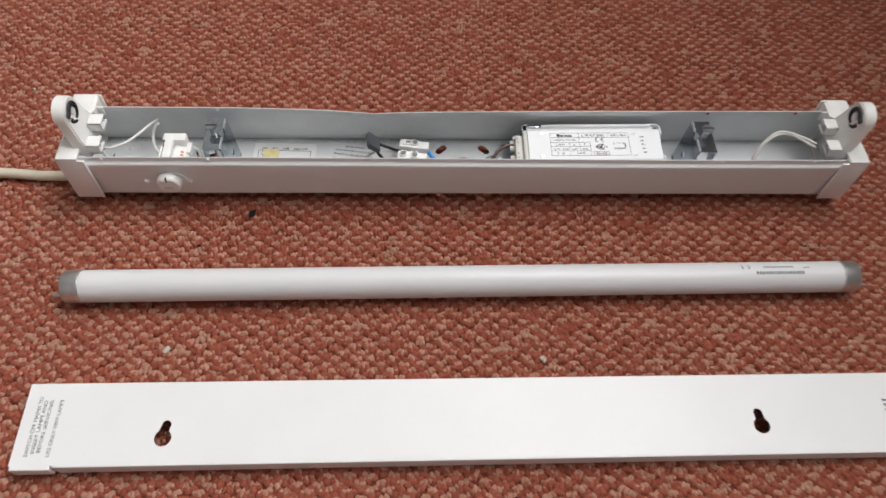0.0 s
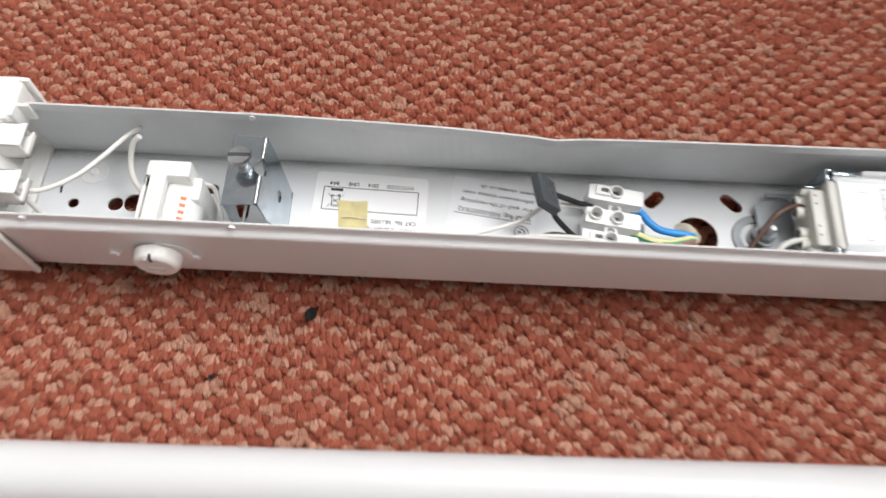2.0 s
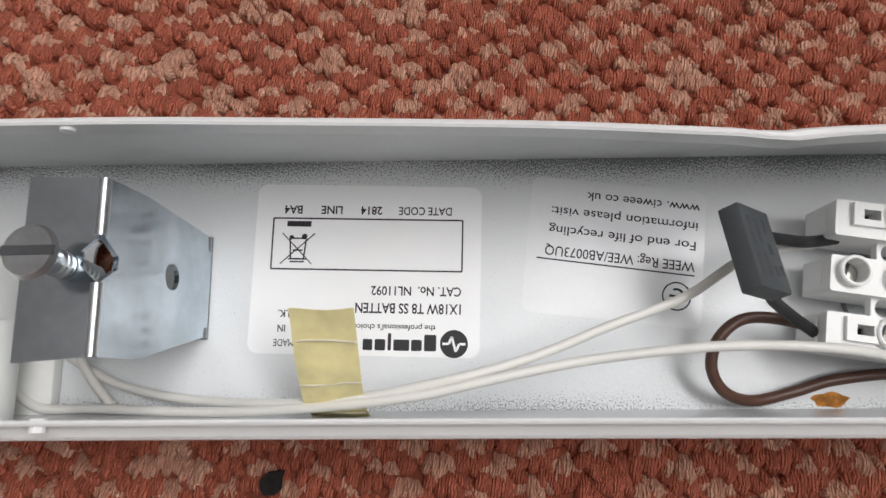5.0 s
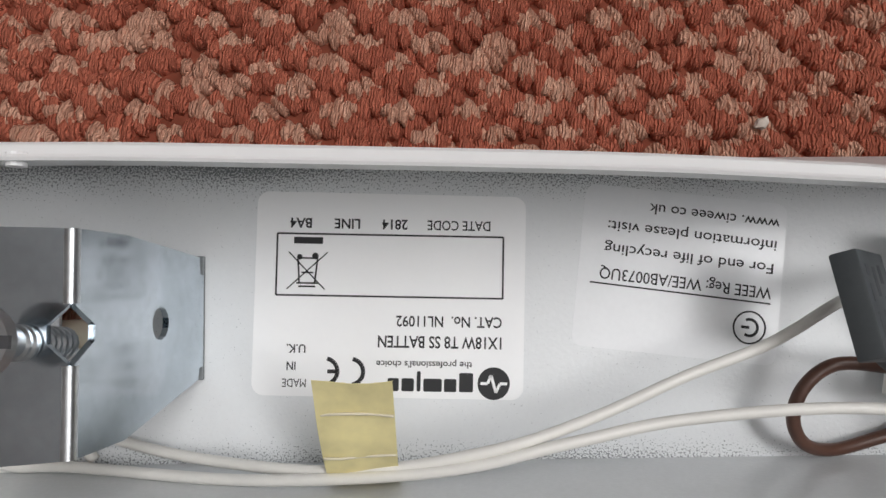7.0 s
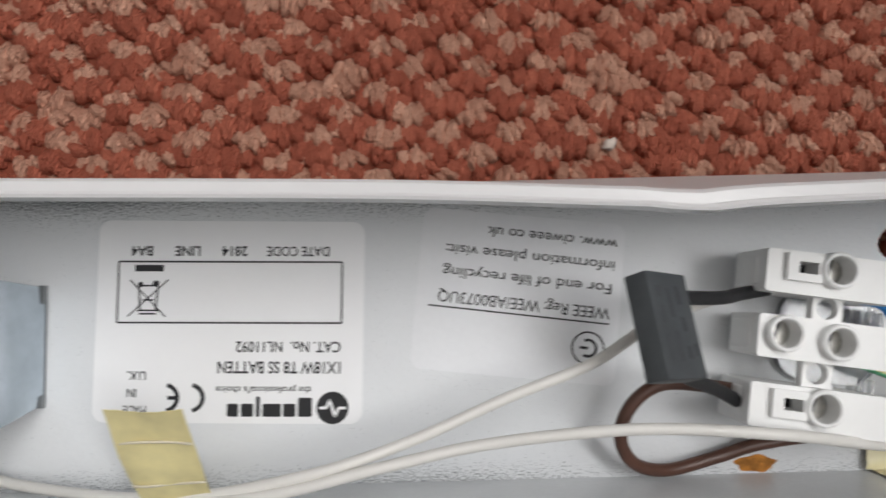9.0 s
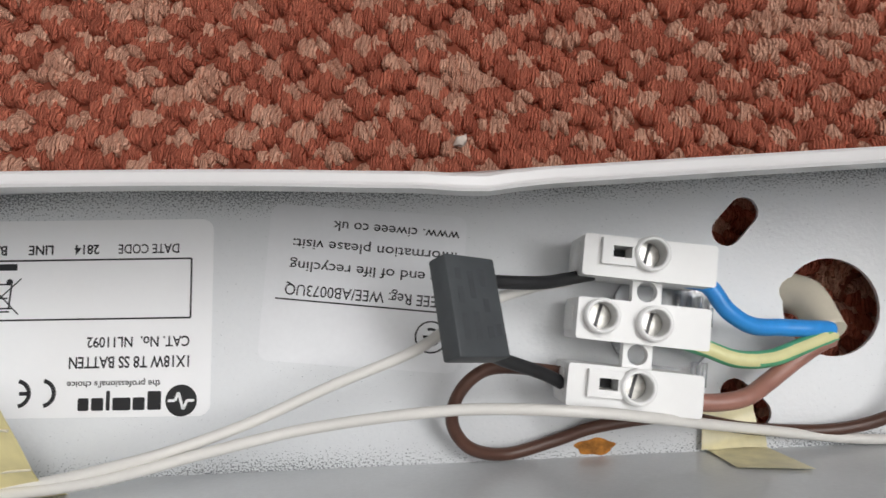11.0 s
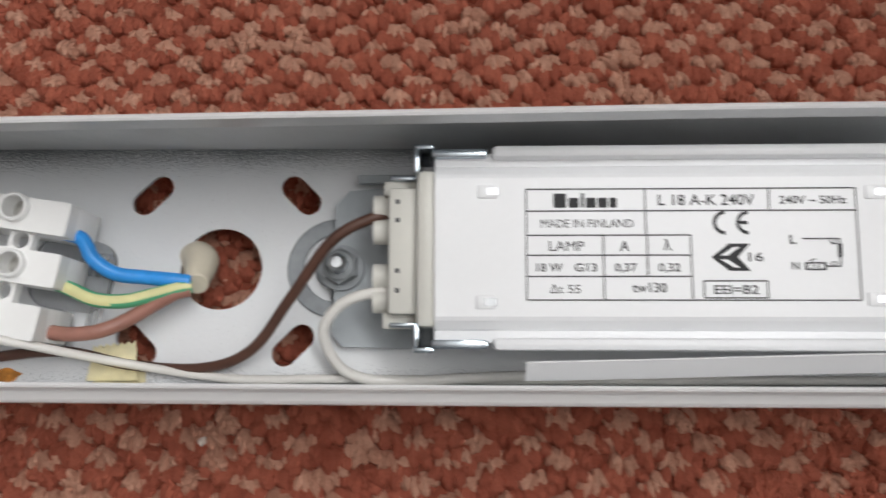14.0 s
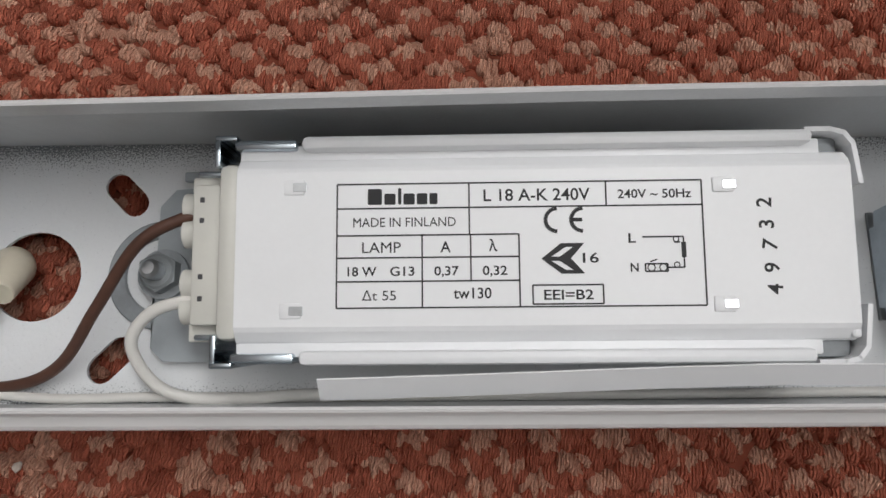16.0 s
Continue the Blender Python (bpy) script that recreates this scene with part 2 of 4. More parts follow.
def plate(bm, outline, holes, z0, z1, m=None):
    """A flat plate with real holes: outline and holes as lists of (x, y)."""
    b = bmesh.new()
    edges = []
    for loop in [outline, *holes]:
        vs = [b.verts.new((x, y, z0)) for x, y in loop]
        edges += [b.edges.new((vs[i], vs[(i + 1) % len(vs)])) for i in range(len(vs))]
    bmesh.ops.triangle_fill(b, use_beauty=True, use_dissolve=False, edges=edges)
    r = bmesh.ops.extrude_face_region(b, geom=list(b.faces))
    bmesh.ops.translate(b, vec=(0, 0, z1 - z0), verts=[g for g in r["geom"] if isinstance(g, bmesh.types.BMVert)])
    if m is not None:
        b.transform(m)
    me = bpy.data.meshes.new("plate")
    b.to_mesh(me)
    b.free()
    bm.from_mesh(me)
    bpy.data.meshes.remove(me)
    return bm


def curve_points(pts, step=10):
    """A smooth line through the given points (Catmull-Rom)."""
    p = [Vector(q) for q in pts]
    p = [2 * p[0] - p[1]] + p + [2 * p[-1] - p[-2]]
    out = []
    for i in range(1, len(p) - 2):
        a, b, c, d = p[i - 1:i + 3]
        for k in range(step):
            t = k / step
            out.append(0.5 * ((2 * b) + (c - a) * t + (2 * a - 5 * b + 4 * c - d) * t * t + (3 * b - a - 3 * c + d) * t ** 3))
    return out + [p[-2]]


def sweep(bm, pts, r, seg=12, step=10, twist=None, slot_of=None):
    line = curve_points(pts, step)
    rings = []
    side = None
    for i, c in enumerate(line):
        d = (line[min(i + 1, len(line) - 1)] - line[max(i - 1, 0)]).normalized()
        if side is None:
            side = d.orthogonal().normalized()
        side = (side - d * side.dot(d)).normalized()
        up = d.cross(side)
        rings.append([bm.verts.new(c + r * (math.cos(2 * math.pi * k / seg) * side + math.sin(2 * math.pi * k / seg) * up)) for k in range(seg)])
    for p, q in zip(rings, rings[1:]):
        for k in range(seg):
            f = bm.faces.new((p[k], p[(k + 1) % seg], q[(k + 1) % seg], q[k]))
            f.smooth = True
            if slot_of:
                f.material_index = slot_of(k)
    bm.faces.new(rings[0][::-1])
    bm.faces.new(rings[-1])
    return bm


def wire(name, pts, r, mat, label, category="wire", group="", slot_of=None, step=10):
    bm = sweep(bmesh.new(), pts, r, slot_of=slot_of, step=step)
    ob = part(name, bm, mat)
    return tagged(ob, label, category, group)


LETTERING = []


def lettering(body, x, y, z, height, parent, deg=0.0, width=None, mat=None, bold=0.0, align="LEFT", plane=None):
    """A printed line; height is that of a capital, width squeezes the line to a known length."""
    cu = bpy.data.curves.new("lettering", "FONT")
    cu.body, cu.size, cu.align_x, cu.extrude, cu.offset = body, height / 0.7 * MM, align, 0.00002, bold * MM
    cu.resolution_u = 3
    ob = new("lettering", cu)
    LETTERING.append((ob, Vector((x, y, z)) * MM, radians(deg), width, parent, mat or BLACK, plane))


def bars(bm, x0, x1, y0, y1, z, t=0.06):
    return box(bm, x0, x1, y0, y1, z, z + t)


def line2(bm, p, q, w, z, t=0.06):
    """A printed stroke between two points."""
    (x0, y0), (x1, y1) = p, q
    a = math.atan2(y1 - y0, x1 - x0)
    n = math.hypot(x1 - x0, y1 - y0)
    return box(bm, -n / 2, n / 2, -w / 2, w / 2, 0, t, m=Matrix.Translation(((x0 + x1) / 2, (y0 + y1) / 2, z)) @ Matrix.Rotation(a, 4, "Z"))


def arc2(bm, cx, cy, r, w, a0, a1, z, seg=12):
    for i in range(seg):
        b0, b1 = radians(a0 + (a1 - a0) * i / seg), radians(a0 + (a1 - a0) * (i + 1) / seg)
        line2(bm, (cx + r * math.cos(b0), cy + r * math.sin(b0)), (cx + r * math.cos(b1), cy + r * math.sin(b1)), w, z)
    return bm


def turned(cx, cy, deg):
    return Matrix.Translation((cx, cy, 0)) @ Matrix.Rotation(radians(deg), 4, "Z")


# ---- room shell: unseen, its dark walls hold back bounce light ----
def room_slab(name, u0, u1, v0, v1, z0, z1, mat, label, category):
    """A slab in the room's own axes: u runs towards the window wall, v along it."""
    ob = part(name, box(bmesh.new(), u0, u1, v0, v1, z0, z1, m=Matrix.Rotation(radians(WIN_TURN), 4, "Z")), mat)
    return tagged(ob, label, category, kind="structure")


WU = WIN_U * 1000
room_slab("floor", -2600, WU, -1700, 1700, -60, -2.3, BACKING, "red-brown carpeted floor of a plain room", "floor")
room_slab("ceiling", -2660, WU + 80, -1760, 1760, 2400, 2460, CEILPAINT, "plain off-white painted ceiling", "ceiling")
room_slab("wall_west", -2660, -2600, -1760, 1760, -60, 2400, WALLPAINT, "plain unseen wall, toned dark to hold back bounce light", "wall")
room_slab("wall_south", -2600, WU, -1760, -1700, -60, 2400, WALLPAINT, "plain unseen wall, toned dark to hold back bounce light", "wall")
room_slab("wall_north", -2600, WU, 1700, 1760, -60, 2400, WALLPAINT, "plain unseen wall, toned dark to hold back bounce light", "wall")
wl = bmesh.new()
hole = [(WIN_LOW * 1000, -WIN_HALF * 1000), (WIN_TOP * 1000, -WIN_HALF * 1000), (WIN_TOP * 1000, WIN_HALF * 1000), (WIN_LOW * 1000, WIN_HALF * 1000)]
plate(wl, [(-60, -1760), (2400, -1760), (2400, 1760), (-60, 1760)], [hole], WU, WU + 80,
      m=Matrix.Rotation(radians(WIN_TURN), 4, "Z") @ Matrix(((0, 0, 1, 0), (0, 1, 0, 0), (1, 0, 0, 0), (0, 0, 0, 1))))
tagged(part("wall_east", wl, WALLPAINT), "plain unseen wall with a tall window opening, set close to darken the carpet", "wall", kind="structure")

# ---- the light fitting: an open steel channel ----
ZF = 9.0
batten = thing("batten_light", "opened white steel batten light body lying on carpet", "light fitting")
X0, X1 = -274.0, 292.0


RIM_X = [-290, -170, -119, -95, -66, -40, -19, 47, 108, 150, 300]
RIM_Y = [21.8, 22.0, 20.7, 19.9, 18.2, 18.6, 19.0, 20.0, 21.0, 21.3, 22.8]


def dent(x):
    return math.exp(-((x + 62) / 26) ** 2)


def back_top(x):
    return sum(float(np.interp(x + d, RIM_X, RIM_Y)) for d in range(-12, 13, 2)) / 13 - 0.6 * math.exp(-((x + 62) / 5) ** 2)


def side_wall(sign):
    """Sheet wall with a shoulder folded inwards along its top; the back one is pushed in by a dent."""
    bm = bmesh.new()
    n = 130
    rows = []
    for i in range(n + 1):
        x = X0 + (X1 - X0) * i / n
        if sign > 0:
            top, low, dip = back_top(x), 28.3, 0.8 * dent(x) + 0.5 * math.exp(-((x + 60) / 6) ** 2)
        else:
            top, low, dip = 25.9 + 0.4 * math.sin(x / 90), 25.6, 0.0
        mid = top + (3.1 if sign > 0 else 2.9)
        prof_out = [(low, ZF - 0.9), (low + 0.5, ZF), (mid + 0.1, 43.6), (mid - 0.1, 44.6 - dip * 0.5), (mid - 0.6, 45.2 - dip * 0.5), (top + 1.0, 45.9 - dip), (top + 0.5, 46.6 - dip), (top + 0.4, 50.0 - dip), (top, 50.3 - dip)]
        prof_in = [(top - 0.4, 50.0 - dip), (top - 0.3, 45.8 - dip), (mid - 1.0, 44.2), (mid - 0.8, 43.4), (low - 0.3, ZF)]
        rows.append([bm.verts.new((x, sign * y, z)) for y, z in prof_out + prof_in])
    k = len(rows[0])
    for p, q in zip(rows, rows[1:]):
        for j in range(k):
            f = bm.faces.new((p[j], p[(j + 1) % k], q[(j + 1) % k], q[j]))
            f.material_index = 1 if j in (9, 10, 11, 12) else 0
    bm.faces.new(rows[0])
    bm.faces.new(rows[-1])
    return part("back_wall" if sign > 0 else "front_wall", bm, [WHITE, GREYWALL], batten, "white enamel outside, grey inside, dented inwards" if sign > 0 else "")


side_wall(1)
side_wall(-1)
fl = bmesh.new()
HOLES = [circle(5.7, 0, 9.2, 40), slot(-11, 17, 10.8, 2.8, 45), slot(23, 17, 10.8, 2.8, -45), slot(-12, -17, 10.8, 2.8, -45), slot(22.5, -17, 10.8, 2.8, 45),
         circle(-259, 1.5, 2.3), circle(-234, 3, 4.2), circle(-241.5, 2, 3.2), circle(-202, 11.5, 2.4), slot(-189.5, 3.5, 17, 4.2, 90), slot(-172.4, 2, 13, 2.0, 90), circle(230, 3, 4.2)]
plate(fl, [(X0, -25.5), (X1, -25.5), (X1, 28.2), (X0, 28.2)], HOLES, ZF - 0.9, ZF)
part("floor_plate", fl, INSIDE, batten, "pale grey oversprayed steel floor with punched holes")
# small coloured plugs along both shoulders, standing in for open holes
for x in (-253, -179, 193, 262):
    if x > -200:
        b = bmesh.new()
        cyl(b, (x, back_top(x) - 0.9, 48.2), (x, back_top(x) + 0.9, 48.2), 1.25, seg=12)
        part("rim_hole_plug", b, RED if x > 100 else LABEL, batten)
    b = bmesh.new()
    cyl(b, (x, -24.9, 48.2), (x, -27.0, 48.2), 1.25, seg=12)
    part("rim_hole_plug", b, LABEL, batten)
# pressed round dimple and lance mark in the floor
b = bmesh.new()
ring(b, (-254, 17), 2.2, 6.0, ZF - 0.2, ZF + 0.25, 28)
cyl(b, (-254, 17, ZF), (-254, 17, ZF + 0.7), 2.2, 1.2, seg=20)
part("pressed_dimple", b, WHITE, batten)
b = bmesh.new()
line2(b, (-266, 11), (-265.4, 6), 1.0, ZF + 0.05)
part("lance_mark", b, BLACK, batten)
# raised earth boss beside the cable hole
b = bmesh.new()
ring(b, (32, 0), 7.6, 11.2, ZF - 0.3, ZF + 1.0, 40)
ring(b, (32, 0), 3.2, 5.0, ZF - 0.3, ZF + 1.0, 28)
part("earth_boss", b, BOSS, batten, "bare galvanised ring", smooth=True)
# dark disc laid in the ring, standing in for the shaded hole
b = bmesh.new()
cyl(b, (31, -0.3, ZF - 0.2), (31, -0.3, ZF + 0.06), 4.2, seg=24)
part("boss_hole_shade", b, CORE, batten)


def end_assembly(sign):
    """End cap with an upright lamp holder; built for the low-x end and mirrored for the other."""
    mir = Matrix.Identity(4) if sign > 0 else Matrix.Translation((18, 0, 0)) @ Matrix.Diagonal((-1, 1, 1, 1))

    def done(name, bm, mat, parent, label=""):
        bm.transform(mir)
        return part(name, bm, mat, parent, label, smooth=True)

    b = bmesh.new()
    # hollow cap: end wall, front, back, low skirt and top shelf
    box(b, -283.6, -281, -30.2, 30, 8.4, 52, 1.2)
    box(b, -282, -264, -30.6, -29.0, 9.0, 51, 0.6)
    box(b, -282, -264, 28.9, 30.9, 8.4, 54, 0.7)
    box(b, -282.4, -274.3, -29.8, 30.2, 8.2, 10.2, 0.5)
    box(b, -282.6, -268, -30.4, -12, 50, 53.2, 0.9)
    box(b, -282.6, -266, 10, 29, 51, 56, 0.9)
    box(b, -282.6, -270, -13, 11, 46, 50, 0.6)
    box(b, -265.4, -263.4, -31.2, -29.2, 9.0, 51, 0.4)
    cap = done("end_cap", b, PLASTIC, batten, "white moulded plastic end cap")
    def shear(bm):
        for v in bm.verts:
            v.co.x += max(0.0, 75 - v.co.z) * 0.27

    # upright holder: outline in the y-z plane, its foot set further in than its head
    out = [(-21.5, 45), (8, 45), (7.2, 60)]
    for i in range(17):
        a = radians(-8 + 196 * i / 16)
        out.append((-5.5 + 11.3 * math.cos(a), 73.6 + 11.3 * math.sin(a)))
    out += [(-20, 60)]
    b = bmesh.new()
    m = Matrix(((0, 0, 1, 0), (1, 0, 0, 0), (0, 1, 0, 0), (0, 0, 0, 1)))
    plate(b, out, [], -277.5, -268.4, m=m)
    bmesh.ops.bevel(b, geom=[e for e in b.edges if abs(e.verts[0].co.x - e.verts[1].co.x) < 0.1 and len(e.link_faces) == 2 and e.calc_face_angle(0) > 1], offset=0.9, segments=2, affect="EDGES")
    shear(b)
    holder = done("lamp_holder", b, PLASTIC, batten, "white upright lamp holder with a slotted head")
    b = bmesh.new()
    pts = [(-267.9, -5.5 + 5.6 * math.cos(radians(a)), 74.6 + 5.6 * math.sin(radians(a))) for a in range(140, -110, -20)]
    pts = [(-267.9, -13.6, 76.6)] + pts
    sweep(b, pts, 1.75, seg=8, step=4)
    pts = [(-267.9, -5.5 + 6.2 * math.cos(radians(a)), 73.1 + 6.2 * math.sin(radians(a))) for a in range(185, 275, 15)]
    sweep(b, pts, 1.75, seg=8, step=4)
    done("rotor_slot", b, BLACK, holder, "dark curved contact slot")
    b = bmesh.new()
    cyl(b, (-268.5, -5, 74.1), (-267.2, -5, 74.1), 2.6, seg=20)
    done("rotor", b, PLASTIC, holder)
    # push-in wire terminals on the inner side
    for y0, z0, xi in ((-22, 49, -261.5), (-5, 53, -262.5)):
        b = bmesh.new()
        box(b, xi - 1, xi + 8.5, y0, y0 + 10, z0, z0 + 0.8, 0.25)
        box(b, xi - 1, xi + 8.5, y0, y0 + 10, z0 + 7.2, z0 + 8.0, 0.25)
        box(b, xi - 1, xi + 8.5, y0, y0 + 0.8, z0, z0 + 8.0, 0.25)
        box(b, xi - 1, xi + 6.5, y0 + 9.2, y0 + 10, z0, z0 + 8.0, 0.25)
        box(b, xi + 7.6, xi + 8.5, y0, y0 + 10, z0, z0 + 2.6, 0.25)
        done("wire_terminal", b, PLASTIC, holder)
    b = bmesh.new()
    box(b, -272, -264.5, 12, 27, 44, 55.5, 0.8)
    box(b, -265.2, -260.5, 17.0, 18.2, 46, 54.5, 0.3)
    box(b, -272, -266, -26, 9, 38, 46.5, 0.8)
    done("inner_block", b, PLASTIC, cap)


end_assembly(1)
end_assembly(-1)

# ---- fluorescent tube ----
ta, tb = Vector((-272.5, -108.4, 11.6)), Vector((286.0, -102.2, 11.6))
tv = (tb - ta).normalized()
tube = thing("fluorescent_tube", "white fluorescent tube with metal end caps lying on the carpet", "lamp tube")
b = cyl(bmesh.new(), ta + tv * 12, tb - tv * 12, 11.2, seg=64)
part("glass", b, GLASS, tube, "white phosphor-coated glass", smooth=True)
for end, d in ((ta, tv), (tb, -tv)):
    b = bmesh.new()
    prof = [(0.0, 8.8), (0.8, 10.6), (2.0, 11.4), (9.5, 11.4), (10.5, 11.65), (12.5, 11.65), (13.2, 11.1)]
    for (s0, r0), (s1, r1) in zip(prof, prof[1:]):
        cyl(b, end + d * s0, end + d * s1, r0, r1, seg=48, caps=False)
    cyl(b, end + d * 0.0, end + d * 0.4, 8.8, seg=48)
    bmesh.ops.remove_doubles(b, verts=b.verts, dist=0.02)
    part("metal_cap", b, ALU, tube, "brushed aluminium end cap", smooth=True)
    for s in (-1, 1):
        b = cyl(bmesh.new(), end + Vector((0, 6.2 * s, 1.5 * s)), end - d * 6.5 + Vector((0, 6.2 * s, 1.5 * s)), 1.15, seg=12)
        part("pin", b, STEEL, tube)
# faint printing near one end, unreadable lines as bars
b = bmesh.new()


def on_tube(bm, s0, s1, ang, w):
    a = radians(ang)
    for k in range(int((s1 - s0) / 2.2)):
        c = ta + tv * (s0 + 2.2 * k + 0.9)
        m = Matrix.Translation(c) @ Matrix.Rotation(math.atan2(tv.y, tv.x), 4, "Z") @ Matrix.Rotation(a, 4, "X")
        box(bm, -0.75, 0.75, -w / 2, w / 2, 11.22, 11.3, m=m)


on_tube(b, 481, 517, 12, 2.2)
on_tube(b, 487, 511, -12, 1.2)
on_tube(b, 516, 521, -8, 1.2)
part("printed_bars", b, INK, tube, "faint grey printed bars")
b = bmesh.new()
for k, s in enumerate((471, 475.5)):
    c = ta + tv * s
    m = Matrix.Translation(c) @ Matrix.Rotation(math.atan2(tv.y, tv.x) + math.pi, 4, "Z") @ Matrix.Rotation(radians(12), 4, "X")
    bb = bmesh.new()
    arc2(bb, 0, 0, 1.6, 0.5, 90, 270, 11.24)
    if k == 0:
        line2(bb, (-1.5, 0), (-0.2, 0), 0.5, 11.24)
    bb.transform(m)
    me = bpy.data.meshes.new("mark")
    bb.to_mesh(me)
    b.from_mesh(me)
    bb.free()
part("conformity_mark", b, INK, tube)

# ---- cover plate ----
cover = thing("cover_plate", "white enamelled steel cover plate with keyholes lying on the carpet", "cover plate")
CM = turned(0, -206, 0.25)


def keyhole(cx, cy, dx):
    pts = []
    for i in range(27):
        a = radians(125 + 290 * i / 26)
        pts.append((cx + 5.2 * math.cos(a), cy + 5.2 * math.sin(a)))
    for i in range(11):
        a = radians(0 + 180 * i / 10)
        pts.append((cx + dx + 2.9 * math.cos(a), cy + 8.2 + 2.9 * math.sin(a)))
    return pts


b = bmesh.new()
CL, CR = -274.0, 285.0
plate(b, [(CL, -23.8), (CR, -23.8), (CR, 24.5), (CR - 3, 27.5), (CL, 27.5)], [keyhole(-186.5, -8.2, 1.0), keyhole(188, -6.5, -0.6)], 12.2, 13.0)
b.transform(CM)
part("top_sheet", b, WHITE, cover)
b = bmesh.new()
box(b, CL + 25, CR, -25.0, -23.4, 1.0, 12.9, 0.6, m=CM)
part("front_flange", b, WHITE, cover)
b = bmesh.new()
box(b, CL, CR - 3, 26.8, 28.0, 1.0, 12.9, 0.5, m=CM)
part("back_flange", b, WHITE, cover)
b = bmesh.new()
box(b, CL + 0.5, CL + 24, -26.4, -23.2, 3.0, 12.95, 0.7, m=CM)
part("end_tab", b, WHITE, cover)
for txt, x, y0, n in ((("SWITCH OFF MAINS TO", -264.4, -225.5, 37.5), ("INSERT LAMPS AND", -261.0, -223.5, 33), ("BEFORE SERVICING", -257.6, -223.0, 32.5), ("USE ONLY 18W LAMPS", -251.6, -225.5, 35.5))):
    lettering(txt, x, y0, 13.06, 2.2, cover, deg=90, width=n)
b = bmesh.new()
for k in range(3):
    bars(b, 272, 281, -196.5 - 3.2 * k, -195.0 - 3.2 * k, 13.02)
part("printed_bars", b, INK, cover, "grey printed bars")

# ---- product label and recycling sticker on the channel floor ----
label = thing("product_label", "white printed product label stuck inside the channel, upside down", "label")
b = bmesh.new()
plate(b, rounded(-24.3, 24.3, -18.3, 18.3, 2.2), [], ZF + 0.02, ZF + 0.1, m=turned(-134.7, 4.2, -1.8))
part("paper", b, LABEL, label)
LZ = ZF + 0.13
LM = turned(-134.7, 3.4, 178.4)


def on_label(m, x, y):
    v = m @ Vector((x, y, 0))
    return v.x, v.y


def print_on(m, deg, txt, x, y, h, w, parent, z, bold=0.0, mat=None):
    px, py = on_label(m, x, y)
    lettering(txt, px, py, z, h, parent, deg=deg, width=w, bold=bold, mat=mat)


for txt, x, y, h, w, bold in (("DATE CODE", -17.9, -14.4, 1.75, 11.4, 0.025), ("2814", -2.9, -14.4, 1.75, 4.6, 0.05), ("LINE", 5.7, -14.4, 1.75, 4.6, 0.05), ("BA4", 14.4, -14.4, 1.75, 3.9, 0.05),
                              ("CAT. No.  NL11092", -20.2, 2.9, 1.9, 19.0, 0.04), ("1X18W T8 SS BATTEN", -20.2, 6.5, 2.1, 22.2, 0.05), ("the professional's choice", -15.0, 10.95, 1.15, 17.2, 0.02),
                              ("MADE", 14.7, 14.4, 1.5, 4.2, 0.03), ("IN", 16.6, 11.4, 1.5, 1.6, 0.03), ("U.K.", 14.9, 8.3, 1.5, 3.4, 0.03)):
    print_on(LM, 178.4, txt, x, y, h, w, label, LZ, 0.0 if "M" in txt else bold)
b = bmesh.new()
for p, q in (((-20.3, -11.6), (20.5, -11.6)), ((20.5, -11.6), (20.5, -0.5)), ((20.5, -0.5), (-20.3, -0.5)), ((-20.3, -0.5), (-20.3, -11.6))):
    line2(b, p, q, 0.32, 0)
bars(b, 12.3, 17.5, -11.0, -9.8, 0)
b.transform(Matrix.Translation((0, 0, LZ)) @ turned(-134.7, 3.4, 178.4))
part("printed_frame", b, BLACK, label)
b = bmesh.new()
# crossed-out bin
for p, q in (((11.4, -8.3), (18.6, -1.6)), ((18.4, -8.3), (11.8, -1.6))):
    line2(b, p, q, 0.22, 0)
for p, q in (((13.6, -2.8), (13.2, -7.2)), ((16.4, -2.8), (16.7, -7.2)), ((13.2, -7.2), (16.7, -7.2)), ((13.0, -2.7), (16.9, -2.7)), ((13.9, -4.6), (16, -4.6)), ((13.5, -2.1), (16.5, -2.1))):
    line2(b, p, q, 0.3, 0)
cyl(b, (13.6, -7.6, 0), (13.6, -7.6, 0.06), 0.6, seg=10)
cyl(b, (16.4, -7.4, 0), (16.4, -7.4, 0.06), 0.5, seg=10)
b.transform(Matrix.Translation((0, 0, LZ)) @ turned(-134.7, 3.4, 178.4))
part("crossed_bin_mark", b, BLACK, label)
b = bmesh.new()
arc2(b, 11.4, 13.0, 2.3, 0.75, 100, 260, 0)
arc2(b, 6.8, 13.0, 2.3, 0.75, 100, 260, 0)
line2(b, (9.2, 13.0), (10.9, 13.0), 0.7, 0)
b.transform(Matrix.Translation((0, 0, LZ)) @ turned(-134.7, 3.4, 178.4))
part("conformity_mark", b, BLACK, label)
b = bmesh.new()
cyl(b, (-18.9, 14.7, 0), (-18.9, 14.7, 0.06), 2.9, seg=32)
# maker's word mark as plain blocks
for x0, x1, y0 in ((-15.2, -12.7, 12.9), (-12.2, -10.0, 14.0), (-9.6, -6.3, 14.0), (-5.8, -5.1, 12.7), (-4.6, -2.4, 14.0), (-1.9, 0.1, 14.0)):
    q = plate(bmesh.new(), rounded(x0, x1, y0, 16.3, 0.3), [], 0, 0.06)
    q.transform(Matrix.Translation((0, 0, LZ)) @ LM)
    part("word_block", q, BLACK, label)
b.transform(Matrix.Translation((0, 0, LZ)) @ turned(-134.7, 3.4, 178.4))
part("maker_mark", b, BLACK, label)
b = bmesh.new()
